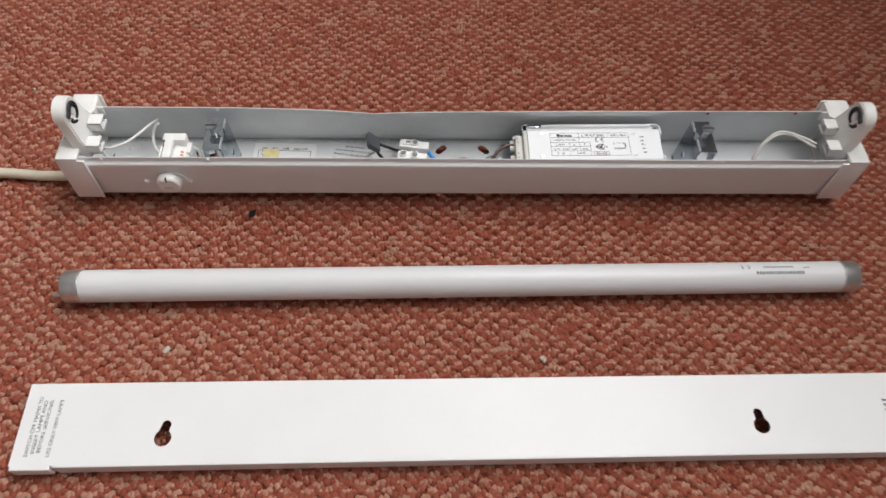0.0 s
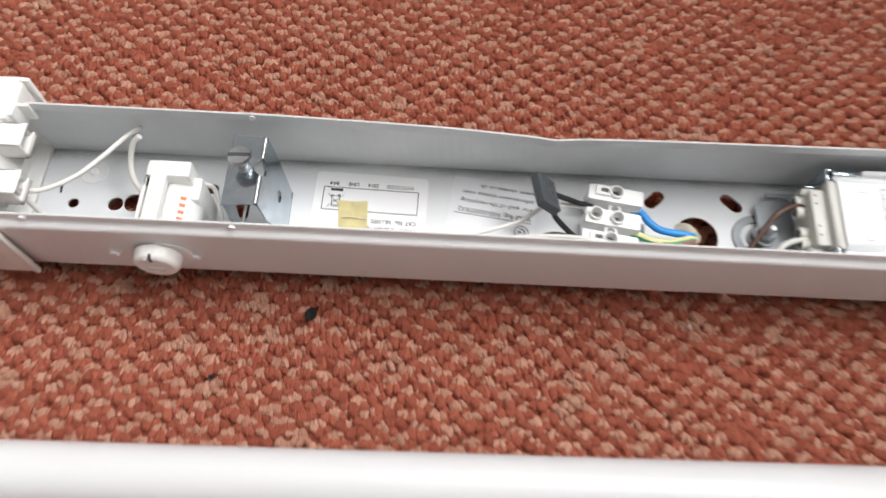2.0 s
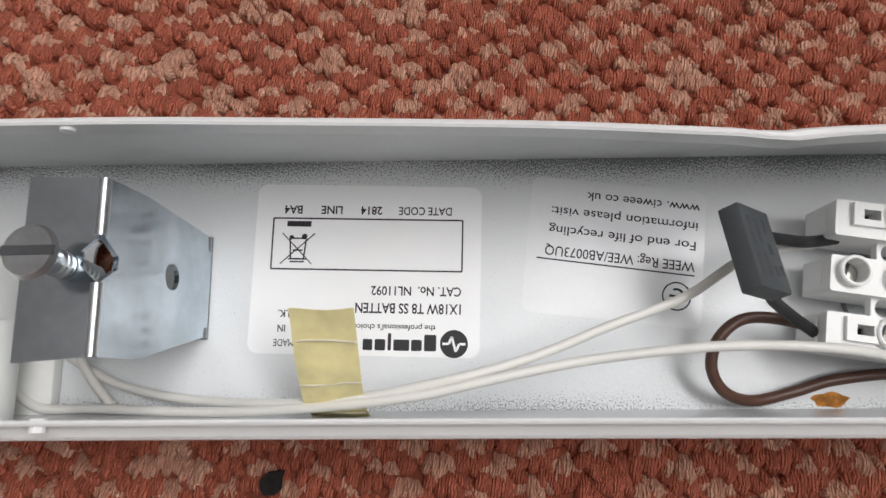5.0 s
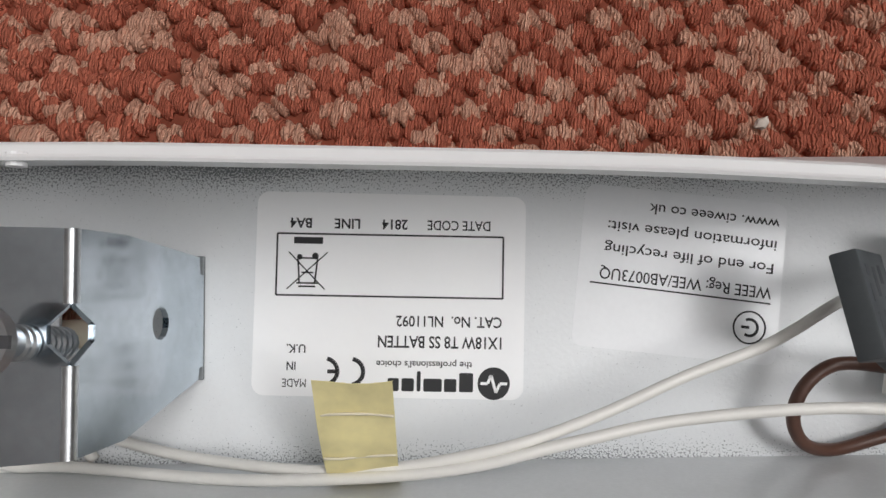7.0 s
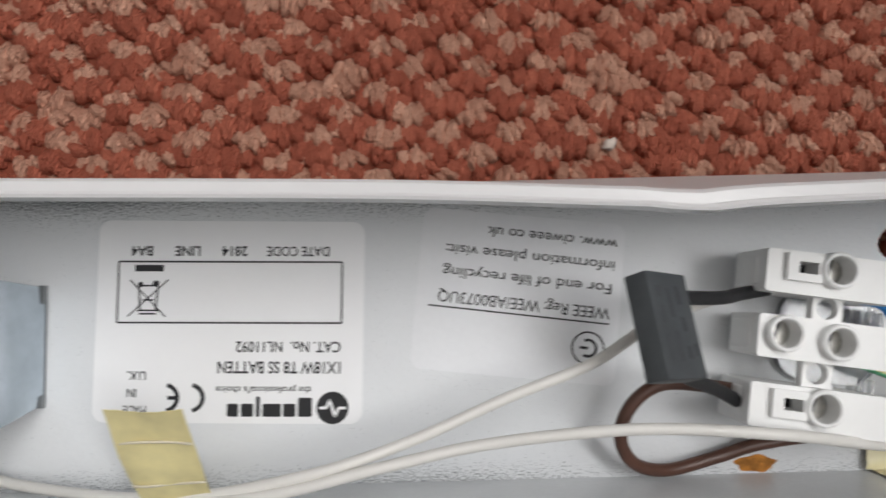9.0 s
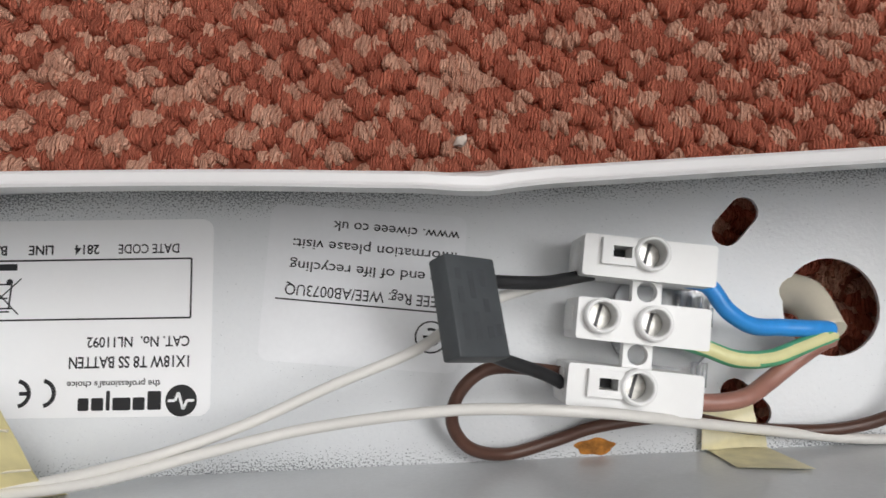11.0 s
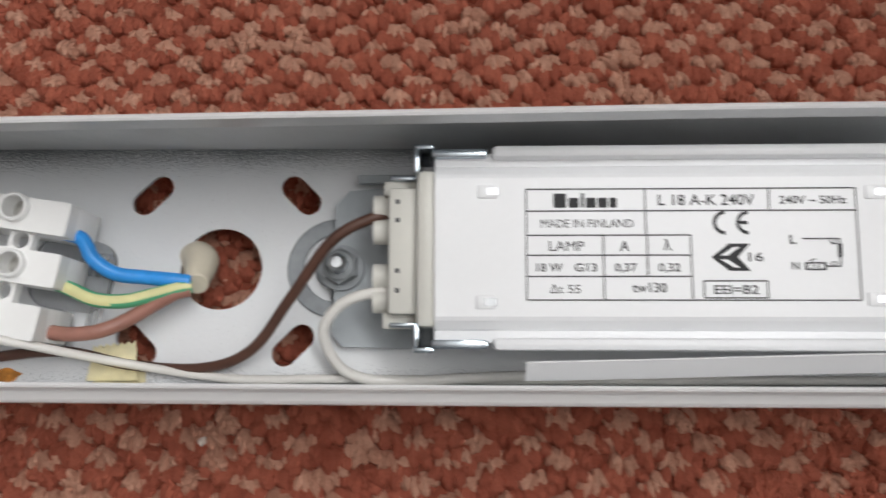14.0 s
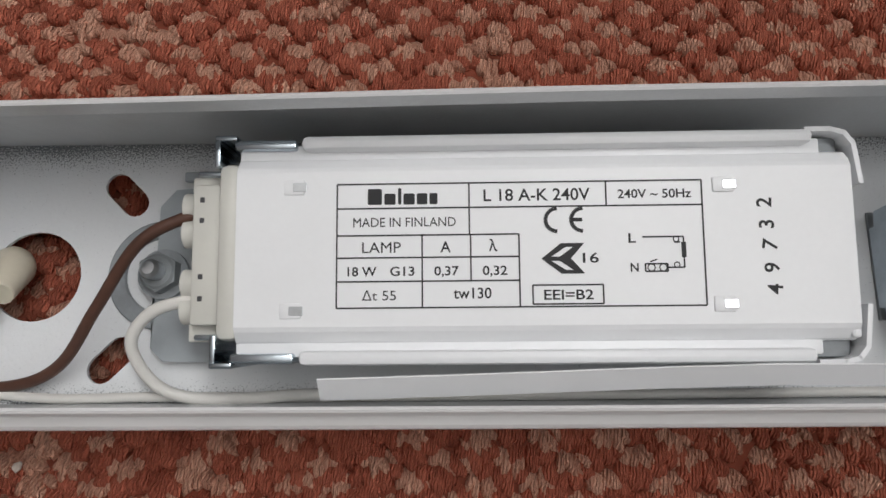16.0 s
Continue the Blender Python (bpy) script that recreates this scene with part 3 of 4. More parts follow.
pts = [(-21.3, 14.7), (-20.0, 14.7), (-19.3, 16.3), (-18.4, 13.2), (-17.8, 14.7), (-16.5, 14.7)]
for p, q in zip(pts, pts[1:]):
    line2(b, p, q, 0.5, 0.08)
b.transform(Matrix.Translation((0, 0, LZ)) @ turned(-134.7, 3.4, 178.4))
part("pulse_line", b, LABEL, label)

sticker = thing("recycling_sticker", "clear silvery recycling sticker with dark print, stuck askew upside down", "label")
SD = 172.4
SM = turned(-82.0, 8.0, SD)
b = bmesh.new()
plate(b, rounded(-18.6, 18.6, -15.0, 14.5, 2.0), [], ZF + 0.02, ZF + 0.07, m=turned(-82.0, 7.7, SD - 179))
part("film", b, FOIL, sticker)
for txt, x, y, h, w in (("www. ciweee co uk", -17.2, -11.6, 1.9, 24.0), ("information please visit:", -17.0, -7.6, 1.9, 31.0), ("For end of life recycling", -16.8, -3.4, 1.9, 31.0), ("WEEE Reg: WEE/AB0073UQ", -16.9, 1.0, 2.1, 31.5)):
    print_on(SM, SD, txt, x, y, h, w, sticker, ZF + 0.1, 0.015)
b = bmesh.new()
line2(b, (-16.9, 3.9), (16.2, 3.9), 0.28, 0)
arc2(b, -13.5, 8.6, 2.9, 0.3, 0, 360, 0, 24)
arc2(b, -13.5, 8.6, 1.5, 0.5, 60, 300, 0)
line2(b, (-13.5, 8.6), (-12.0, 8.6), 0.5, 0)
b.transform(Matrix.Translation((0, 0, ZF + 0.1)) @ SM)
part("ring_mark", b, BLACK, sticker)


# ---- yellowed tape ----
def tape(name, corners, label, z=0.5, lift=0.0, teeth=0):
    """A strip of tape between four plan corners, laid slightly loose and cut with a toothed edge."""
    bm = bmesh.new()
    n, k = 14, 12
    a, b2, c, d = [Vector((x, y, 0)) for x, y in corners]
    grid = []
    for i in range(n + 1):
        row = []
        for j in range(k + 1):
            u, v = j / k, i / n
            p = (a * (1 - u) + b2 * u) * (1 - v) + (d * (1 - u) + c * u) * v
            if i == 0 and teeth and j % 2:
                p += (d - a).normalized() * 0.8
            w = 0.25 * math.sin(9 * v + 2 * u) + 0.12 * math.sin(23 * v + 5 * u)
            zz = ZF + z + w * 0.6 + lift * (1 - v) ** 2
            if p.y < -25.0:
                over = -25.0 - p.y
                p.y = -25.0 - 0.068 * over
                zz += over * 1.0
            row.append(bm.verts.new((p.x, p.y, zz)))
        grid.append(row)
    for i in range(n):
        for j in range(k):
            bm.faces.new((grid[i][j], grid[i][j + 1], grid[i + 1][j + 1], grid[i + 1][j]))
    r = bmesh.ops.extrude_face_region(bm, geom=list(bm.faces))
    bmesh.ops.translate(bm, vec=(0, 0, 0.12), verts=[g for g in r["geom"] if isinstance(g, bmesh.types.BMVert)])
    return tagged(part(name, bm, TAPE2, smooth=True), label, "tape", "pale tape pieces")


b = bmesh.new()
rows = []
for i in range(15):
    v = i / 14
    p = [Vector((-143.6, -26.4, 15)), Vector((-143.8, -23.6, 24)), Vector((-143.9, -15.6, 31.5)), Vector((-144.0, -7.4, 38.0))]
    c = curve_points(p, 14)[round(v * 42)]
    rows.append([b.verts.new((c.x + 11.3 * k / 10, c.y + 0.25 * math.sin(8 * v + k * 0.5), c.z + 0.3 * math.sin(11 * v + 0.3 * k) + (0.4 * (k % 2) if i == 14 else 0))) for k in range(11)])
for p, q in zip(rows, rows[1:]):
    for k in range(10):
        b.faces.new((p[k], p[k + 1], q[k + 1], q[k]))
r = bmesh.ops.extrude_face_region(b, geom=list(b.faces))
bmesh.ops.translate(b, vec=(0, -0.1, 0.1), verts=[g for g in r["geom"] if isinstance(g, bmesh.types.BMVert)])
strip = thing("tape_strip", "yellowed paper tape stuck to the wall and curling upwards", "tape")
part("film", b, TAPE, strip, smooth=True)
for i in (3, 7, 11):
    c = curve_points([Vector((-143.6, -26.4, 15)), Vector((-143.8, -23.6, 24)), Vector((-143.9, -15.6, 31.5)), Vector((-144.0, -7.4, 38.0))], 14)[i * 3]
    b = sweep(bmesh.new(), [(c.x + 0.2 + 2.75 * k, c.y + 0.25 * math.sin(8 * i / 14 + k), c.z + 0.35 + 0.35 * math.sin(2.1 * k + i)) for k in range(5)], 0.22, seg=6, step=4)
    part("crease", b, CREAM, strip, "pale crease")
tape("tape_strip", [(-20.5, -17.2), (-11.5, -16.0), (-10.4, -24.6), (-21.5, -24.8)], "torn pale yellow tape with a toothed edge", z=1.4, teeth=1)
tape("tape_strip", [(-20.2, -22.2), (-9.2, -22.6), (-8.0, -40.0), (-19.6, -37.0)], "pale yellow tape folded up the channel wall", z=0.4)

# ---- rust spot ----
b = bmesh.new()
out = [(-40.5 + (3.6 + 0.3 * math.sin(3 * a) + 0.25 * math.sin(7 * a)) * math.cos(a), -23.6 + (1.5 + 0.2 * math.sin(5 * a + 1)) * math.sin(a)) for a in [2 * math.pi * i / 36 for i in range(36)]]
plate(b, out, [], ZF + 0.01, ZF + 0.05)
tagged(part("rust_spot", b, RUST), "orange rust bloom on the channel floor", "rust stain")


# ---- cover brackets ----
def bracket(cx, flip):
    """Folded zinc bridge: flat top, splayed legs, keyhole at the fold and a slotted screw standing in it."""
    br = thing("cover_bracket", "folded zinc-plated bracket with a slotted screw standing in it", "bracket", "cover brackets")
    f = -1 if flip else 1

    def X(x):
        return cx + f * x

    b = bmesh.new()
    t = 1.0
    out = [(-5.0, -16.5), (7.4, -15.6), (7.4, -3.8), (4.6, -1.2), (4.6, 1.2), (7.4, 3.8), (7.4, 13.4), (-5.0, 13.8)]
    plate(b, [(X(x), y) for x, y in out], [], 46.2, 47.2)
    part("top_plate", b, ZINC, br, smooth=False)
    # splayed leg with a round hole
    b = bmesh.new()
    leg = [(0.0, -15.6), (0.0, -3.8), (4.5, -1.0), (4.5, 1.0), (0.0, 3.8), (0.0, 13.4), (12.0, 13.4), (35.6, 11.2), (36.0, 8.2), (37.8, 8.0), (37.8, -8.0), (36.0, -8.2), (35.6, -10.2), (12.0, -15.6)]
    ang = math.atan2(4.2, 37.6)
    m = Matrix.Translation((X(7.0), 0, 46.9)) @ (Matrix.Diagonal((f, 1, 1, 1))) @ Matrix.Rotation(radians(90) - ang, 4, "Y")
    plate(b, leg, [circle(22, 0.3, 2.6, 20)], 0, 1.0, m=m)
    part("leg", b, ZINC, br)
    b = bmesh.new()
    box(b, min(X(10.8), X(12.2)), max(X(10.8), X(12.2)), -10.5, 11.5, ZF, ZF + 0.9, 0.2)
    part("foot", b, DULLZINC, br)
    b = bmesh.new()
    plate(b, [(0.0, -16.5), (0.0, 14.2), (37.6, 10.0), (37.6, -11.0)], [rounded(13, 35, -8, 8, 2.0)], 0, 1.0, m=Matrix.Translation((X(-4.6), 0, 46.8)) @ Matrix.Diagonal((f, 1, 1, 1)) @ Matrix.Rotation(radians(90) + 0.06, 4, "Y"))
    part("leg", b, ZINC, br)
    # bright rounded fold
    b = bmesh.new()
    for y0, y1 in ((-15.6, -3.9), (3.9, 13.4)):
        cyl(b, (X(7.2), y0, 46.4), (X(7.2), y1, 46.4), 1.05, seg=14)
    part("fold", b, STEEL, br, "bright polished fold", smooth=True)
    lean = Matrix.Translation((X(1.6), -1.2, 44.4)) @ Matrix.Rotation(radians(-3 * f), 4, "Y") @ Matrix.Rotation(radians(-5), 4, "X")
    b = bmesh.new()
    cyl(b, (0, 0, -7), (0, 0, 9), 2.0, seg=16)
    for k in range(9):
        ring(b, (0, 0), 1.6, 2.35, -6.4 + 1.3 * k, -5.6 + 1.3 * k, 14)
    cyl(b, (0, 0, 7.5), (0, 0, 10.2), 2.6, 4.4, seg=24)
    b.transform(lean)
    screw = part("screw", b, STEEL, br, "bright slotted machine screw", smooth=True)
    b = bmesh.new()
    cyl(b, (0, 0, 10.2), (0, 0, 11.3), 4.4, 3.9, seg=24)
    b.transform(lean)
    part("screw_head", b, STEEL, screw, smooth=True)
    b = bmesh.new()
    box(b, -4.1, 4.1, -0.75, 0.75, 10.9, 11.42, m=lean)
    part("screw_slot", b, CORE, screw)
    return br


bracket(-180, False)
bracket(187, True)

# ---- starter in its holder ----
holder = thing("starter_holder", "white plastic starter holder clipped inside the channel", "starter holder")
b = bmesh.new()
box(b, -217.5, -201, -2, 5, 12, 41, 1.0)
box(b, -218.6, -217.2, -25, -20, 14, 38, 0.5)
box(b, -218.6, -217.2, -6, 4, 14, 39, 0.5)
box(b, -218.6, -217.2, -25, 4, 36, 39, 0.5)
box(b, -215.5, -209.5, -25, 4, 36.5, 41.2, 0.8)
box(b, -221.5, -217, -2, 3, 25, 27.5, 0.5)
box(b, -221, -216, -12, -8, 10, 34, 0.8)
box(b, -201.5, -198, -8, 2, 12, 34, 0.8)
box(b, -218, -198, -26, 4, ZF, 12.5, 0.8)
part("frame", b, PLASTIC, holder, smooth=True)
st = thing("starter", "white plastic starter with orange print pushed through the front wall", "lamp starter")
b = bmesh.new()
cyl(b, (-207.4, -28.6, 26.5), (-207.4, -2, 26.5), 9.2, seg=40)
part("can", b, PLASTIC, st, smooth=True)
b = bmesh.new()
for k in range(5):
    m = Matrix.Translation((-207.4, -8 - 3.0 * k, 26.5)) @ Matrix.Rotation(radians(28), 4, "Y")
    box(b, -1.6, 0.6, -0.9, 0.6, 9.2, 9.3, m=m)
for k in range(3):
    m = Matrix.Translation((-207.4, -6 - 4.6 * k, 26.5)) @ Matrix.Rotation(radians(-46), 4, "Y")
    box(b, -2.6, 2.6, -1.3, 1.3, 9.2, 9.3, m=m)
part("printed_bars", b, ORANGE, st, "orange printed bars")
b = bmesh.new()
prof = [(-28.8, 8.9), (-32.6, 8.6), (-33.6, 7.9), (-34.1, 6.8)]
for (y0, r0), (y1, r1) in zip(prof, prof[1:]):
    cyl(b, (-211, y0, 27.0), (-211, y1, 27.0), r0, r1, seg=48, caps=False)
cyl(b, (-211, -33.6, 27.0), (-211, -34.1, 27.0), 6.8, seg=48)
bmesh.ops.remove_doubles(b, verts=b.verts, dist=0.02)
knob = part("knob", b, PLASTIC, st, "round white knob with a slot", smooth=True)
b = bmesh.new()
box(b, -211.6, -210.6, -34.3, -30.5, 32.2, 35.6)
part("knob_slot", b, CORE, knob)
b = bmesh.new()
box(b, -214.5, -207.5, -34.5, -33.8, 24.6, 26.8, 0.3)
part("knob_recess", b, CONN, knob)
for x in (-228.3, -197.4):
    b = bmesh.new()
    cyl(b, (x, -26.8, 25.8), (x, -28.0, 25.8), 2.6, 2.4, seg=20, caps=False)
    cyl(b, (x, -28.0, 25.8), (x, -29.3, 25.8), 2.4, 1.5, seg=20)
    bmesh.ops.remove_doubles(b, verts=b.verts, dist=0.02)
    part("rivet", b, LABEL, holder, smooth=True)
wire("starter_wire", [(-224.6, 17, 38.2), (-227.6, 15.4, 35.5), (-229.8, 11.5, 30), (-229.4, 6, 25), (-226, 1.6, 21), (-221, -3, 17), (-217, -8, 14)], 1.15, WIRE, "short white insulated wire looping from the starter holder", group="white wires")
wire("starter_wire", [(-256, -17, 54), (-252, -14, 46), (-244, -4, 40), (-237, 8, 37), (-231, 18, 36), (-227, 24.2, 34)], 1.0, WIRE, "short white insulated wire from lamp holder to starter", group="white wires")
wire("starter_wire", [(-256, -17, 52), (-250, -21, 34), (-240, -24, 18), (-226, -24, 11.5), (-204, -24, 11)], 1.0, WIRE, "short white insulated wire from lamp holder to floor", group="white wires")
wire("starter_wire", [(-201, 4, 26), (-197, 4, 22), (-194.5, -4, 16), (-192, -16, 12), (-186, -24, 11)], 1.0, WIRE, "short white insulated wire leaving the starter holder", group="white wires")

# ---- terminal block ----
TD = -8.5
tbk = thing("terminal_block", "white three-pole screw terminal block with wires in both sides", "terminal block")


def pole(cx, cy, towers, slots, top):
    m = turned(cx, cy, TD)
    b = bmesh.new()
    box(b, -11.2, 11.2, -3.5, 3.5, 12.0, top - 3.6, 0.4, m=m)
    wells = [circle(tx, ty, 2.3, 24) for tx, ty in towers] + [[(sx - 1.3, sy - 0.95), (sx + 1.8, sy - 0.95), (sx + 1.8, sy + 0.95), (sx - 1.3, sy + 0.95)] for sx, sy in slots]
    plate(b, rounded(-11.2, 11.2, -3.5, 3.5, 0.5, 3), wells, top - 3.6, top, m=m)
    box(b, -11.6, -6, -2.4, 2.4, 13.0, top - 3.2, 0.5, m=m)
    ob = part("pole", b, BLOCK, tbk, smooth=True)
    for tx, ty in towers:
        part("screw_tower", ring(bmesh.new(), (m @ Vector((tx, ty, 0)))[:2], 2.28, 3.0, top - 2.4, top + 1.7, 28), BLOCK, ob, smooth=True)
    for sx, sy in slots:
        b = bmesh.new()
        plate(b, [(sx - 3.1, sy - 2.2), (sx + 2.6, sy - 2.2), (sx + 2.6, sy + 2.2), (sx - 3.1, sy + 2.2)], [[(sx - 1.3, sy - 0.95), (sx + 1.8, sy - 0.95), (sx + 1.8, sy + 0.95), (sx - 1.3, sy + 0.95)]], top - 0.5, top + 1.1, m=m)
        part("slot_frame", b, BLOCK, ob, smooth=True)
    for tx, ty in towers:
        c = m @ Vector((tx, ty, 0))
        b = bmesh.new()
        cyl(b, (c.x, c.y, top - 3.4), (c.x, c.y, top - 2.5), 2.2, seg=24)
        sc = part("terminal_screw", b, BRASS, ob, "recessed tarnished steel screw")
        sc = part("screw_slot", box(bmesh.new(), -2.1, 2.1, -0.3, 0.3, top - 2.52, top - 2.44, m=Matrix.Translation((c.x, c.y, 0)) @ Matrix.Rotation(radians(70), 4, "Z")), CORE, ob)
    for sx, sy in slots:
        # black piece in the slot's bottom paints its deep shade
        part("test_slot_shade", box(bmesh.new(), sx - 1.2, sx + 1.6, sy - 0.8, sy + 0.8, top - 3.5, top - 3.0, m=m), BLACK, ob, "black piece standing in for the shade deep in the slot")


pole(-32.4, 9.1, [(0.0, 1.0)], [(-5.2, 0.8)], 24.6)
pole(-34.0, -1.4, [(-7.2, 0.6), (1.6, 0.2)], [], 23.6)
pole(-36.5, -12.2, [(0.2, 0.6)], [(-4.9, 0.6)], 24.6)
for cx, cy in ((-32.5, 3.9), (-34.9, -6.6)):
    b = bmesh.new()
    plate(b, [(-3.4, -3.4), (-2.5, -2.0), (-2.5, 2.0), (-3.4, 3.4), (3.4, 3.4), (2.5, 2.0), (2.5, -2.0), (3.4, -3.4)], [circle(0, 0, 1.75)], 19.6, 21.6, m=turned(cx, cy, TD))
    part("web", b, BLOCK, tbk, smooth=True)
b = bmesh.new()
plate(b, rounded(-9, 9, -8, 8, 5), [], ZF + 0.2, ZF + 2.0, m=turned(-27, -1.5, TD))
part("block_foot", box(bmesh.new(), -3, 3, -2.6, 2.6, ZF + 1.8, 12.2, 0.5, m=turned(-34, -1.4, TD)), BLOCK, tbk)
clip = part("base_clip", b, CLEAR, tbk, "clear plastic base clip")
for k, y0, y1, z0 in ((0, 0, 5.5, 2), (1, 0, 5.5, 2), (2, 0, 5.5, 2), (3, 0, 5.5, 2), (2, -11, -6.5, 1), (3, -11, -6.5, 1)):
    part("rib", box(bmesh.new(), 2 + 2 * k, 2.8 + 2 * k, y0, y1, ZF + z0, ZF + z0 + 1.4, 0.2, m=turned(-27, -1.5, TD)), CLEAR, clip)

# ---- suppressor capacitor ----
cap = thing("capacitor", "dark grey epoxy box capacitor tilted above the channel floor", "capacitor")
CP = Matrix.Translation((-62.2, 2.6, 36.1)) @ Matrix.Rotation(radians(-5), 4, "Z") @ Matrix.Rotation(radians(40), 4, "Y") @ Matrix.Rotation(radians(-17), 4, "X")
b = bmesh.new()
box(b, -5.1, 5.1, -7.9, 7.9, -4.0, 0, 0.4, m=CP)
part("case", b, GREY, cap, smooth=True)
for x, y0, y1 in ((-3.0, -5.4, -1.4), (-3.0, 0.2, 2.8), (-3.0, 3.9, 5.7), (-0.6, -5.4, -1.0), (-0.6, 1.0, 5.4), (1.8, -5.0, -3.2), (1.8, -1.0, 1.1), (1.8, 3.0, 5.8), (3.6, -4.6, -2.8)):
    part("printed_bar", box(bmesh.new(), x - 0.55, x + 0.55, y0, y1, 0.0, 0.04, m=CP), DARKPRINT, cap)
wire("capacitor_lead", [CP @ Vector((4.0, 5.6, -2.4)), CP @ Vector((7.4, 5.4, -3.4)), (-51, 6.2, 23.5), (-46, 6.8, 20), (-41, 7.5, 19)], 1.15, SHADE, "black sleeved lead from capacitor to terminal block", group="capacitor leads")
wire("capacitor_lead", [CP @ Vector((4.0, -6.4, -2.4)), CP @ Vector((7.4, -7.0, -4.6)), (-51, -9.0, 22), (-46, -11.8, 20), (-43, -13, 19)], 1.15, SHADE, "black sleeved lead from capacitor to terminal block", group="capacitor leads")

# ---- mains flex and its cores ----
flex = thing("mains_flex", "cream round mains flex running under the channel", "cable")
b = sweep(bmesh.new(), [(-950, 70, 4.2), (-700, 30, 4.2), (-500, 4, 4.2), (-352, -4, 4.2), (-300, -7, 4.2), (-150, -2, 4.2), (-50, 2, 4.2), (-16, 3, 3.9), (-5, 3.4, 4.2), (0.8, 2.0, 8.4), (2.4, -4.4, 14.8)], 3.9, seg=20)
cut, run = Vector((2.4, -4.4, 14.8)), Vector((1.6, -6.4, 6.4))
for v in b.verts:
    k = 1 + (v.co - cut).dot(run) / run.length_squared
    if k > 0 and v.co.x > -20:
        axis = cut + run * (k - 1)
        v.co = axis + (v.co - axis) * (1 - 0.36 * min(k, 1.0))
part("sheath", b, CREAM, flex)
b = sweep(bmesh.new(), [(-25, 6, 18.5), (-21, 4.6, 19), (-18, 0.2, 19), (-13.6, -2.6, 18), (-8, -3.2, 17), (-3, -3.6, 16.6), (1.6, -4.0, 15.6)], 1.55, seg=14)
part("blue_core", b, BLUE, flex)
b = sweep(bmesh.new(), [(-26, -4.6, 18), (-22, -6.2, 18.5), (-17, -8.2, 18.5), (-11, -8.4, 18), (-5, -6.8, 17), (-0.5, -5.4, 16.4), (1.6, -5.0, 15.4)], 1.55, seg=16)
b.normal_update()
for f in b.faces:
    f.material_index = 0 if abs(f.normal.z) > 0.82 else 1
part("earth_core", b, [YELLOW, GREEN], flex, "green and yellow striped core")
b = sweep(bmesh.new(), [(-28, -14.6, 18.5), (-22, -15.4, 19), (-16, -14.8, 18.5), (-11, -12.4, 17), (-6, -9.2, 16.4), (-1.6, -6.6, 16.2), (1.4, -5.6, 15.4)], 1.55, seg=14)
part("brown_core", b, ROSE, flex)

# ---- loose internal wires ----
wire("internal_wire", [(-196, -14, 11), (-184, -20, 10.6), (-165, -23.0, 16), (-140, -23.2, 24), (-118, -19.6, 27), (-102, -15.4, 24), (-86, -9.2, 22), (-72, -4, 22), (-62, 2.4, 24), (-52, 5.6, 20), (-45, 6.6, 18)], 0.95, WIRE, "long white insulated wire rising to the capacitor", group="white wires")
wire("internal_wire", [(-206, -20, 14), (-200, -24.2, 13), (-188, -24.4, 14), (-156, -24.9, 22), (-126, -22.6, 27), (-106, -18.6, 27), (-89, -15.6, 26), (-66, -13.6, 28), (-46, -14.6, 29.5), (-30, -17.4, 24), (-12, -21.2, 13), (10, -24.2, 11), (33, -24.2, 10.4), (66, -24.4, 10.4), (120, -24.4, 10.4), (170, -24.2, 10.4), (200, -24, 12), (219, -19, 28), (227, -9, 45), (240, -2, 53.5), (256, -6, 53), (266, -12, 52)], 0.95, WIRE, "long white insulated wire along the fold to the far lamp holder", group="white wires")
wire("internal_wire", [(190, -23.8, 12), (208, -24, 15), (222, -17, 34), (231, -7, 48), (246, -3, 53), (266, -14, 50)], 1.0, WIRE, "white insulated wire arching to the lamp holder", group="white wires")
wire("internal_wire", [(-30, -14, 15), (-40, -11, 14), (-52, -8.4, 19), (-60, -8.0, 19), (-65, -11.6, 18.5), (-66.6, -17.0, 17.5), (-63.6, -21.8, 15), (-57, -23.6, 12), (-48, -21.8, 11), (-40, -19.6, 11.4), (-26, -18.6, 11), (-12, -21.4, 10.6), (4, -22.0, 11.4), (15, -18.2, 14), (24, -8.2, 20), (33, 2.8, 25), (41, 7.4, 25.6), (47, 8.6, 25)], 1.15, BROWN, "brown insulated wire looping from terminal block to ballast")
wire("internal_wire", [(48, -7.6, 24), (41, -7.6, 24), (35, -9.8, 23), (31.2, -14.8, 20), (33.4, -21.2, 15), (39, -24.2, 12.6), (50, -24.6, 11.6), (66, -23.8, 11.4), (110, -22.6, 11.4)], 1.15, WIRE, "white insulated wire curving out of the ballast connector", group="white wires")

# ---- ballast ----
bal = thing("ballast", "white painted magnetic ballast with a printed rating table", "ballast")
BT = 36.6
BM_ = Matrix.Translation((105, -0.2, BT)) @ Matrix.Rotation(radians(-0.15), 4, "Z") @ Matrix.Rotation(radians(-1.2), 4, "Y") @ Matrix.Rotation(radians(5), 4, "X") @ Matrix.Translation((0, 0, -BT))


def bx(bm, x0, x1, y0, y1, z0, z1, bevel=0.0):
    return box(bm, x0 - 105, x1 - 105, y0 + 0.2, y1 + 0.2, z0, z1, bevel, m=BM_)


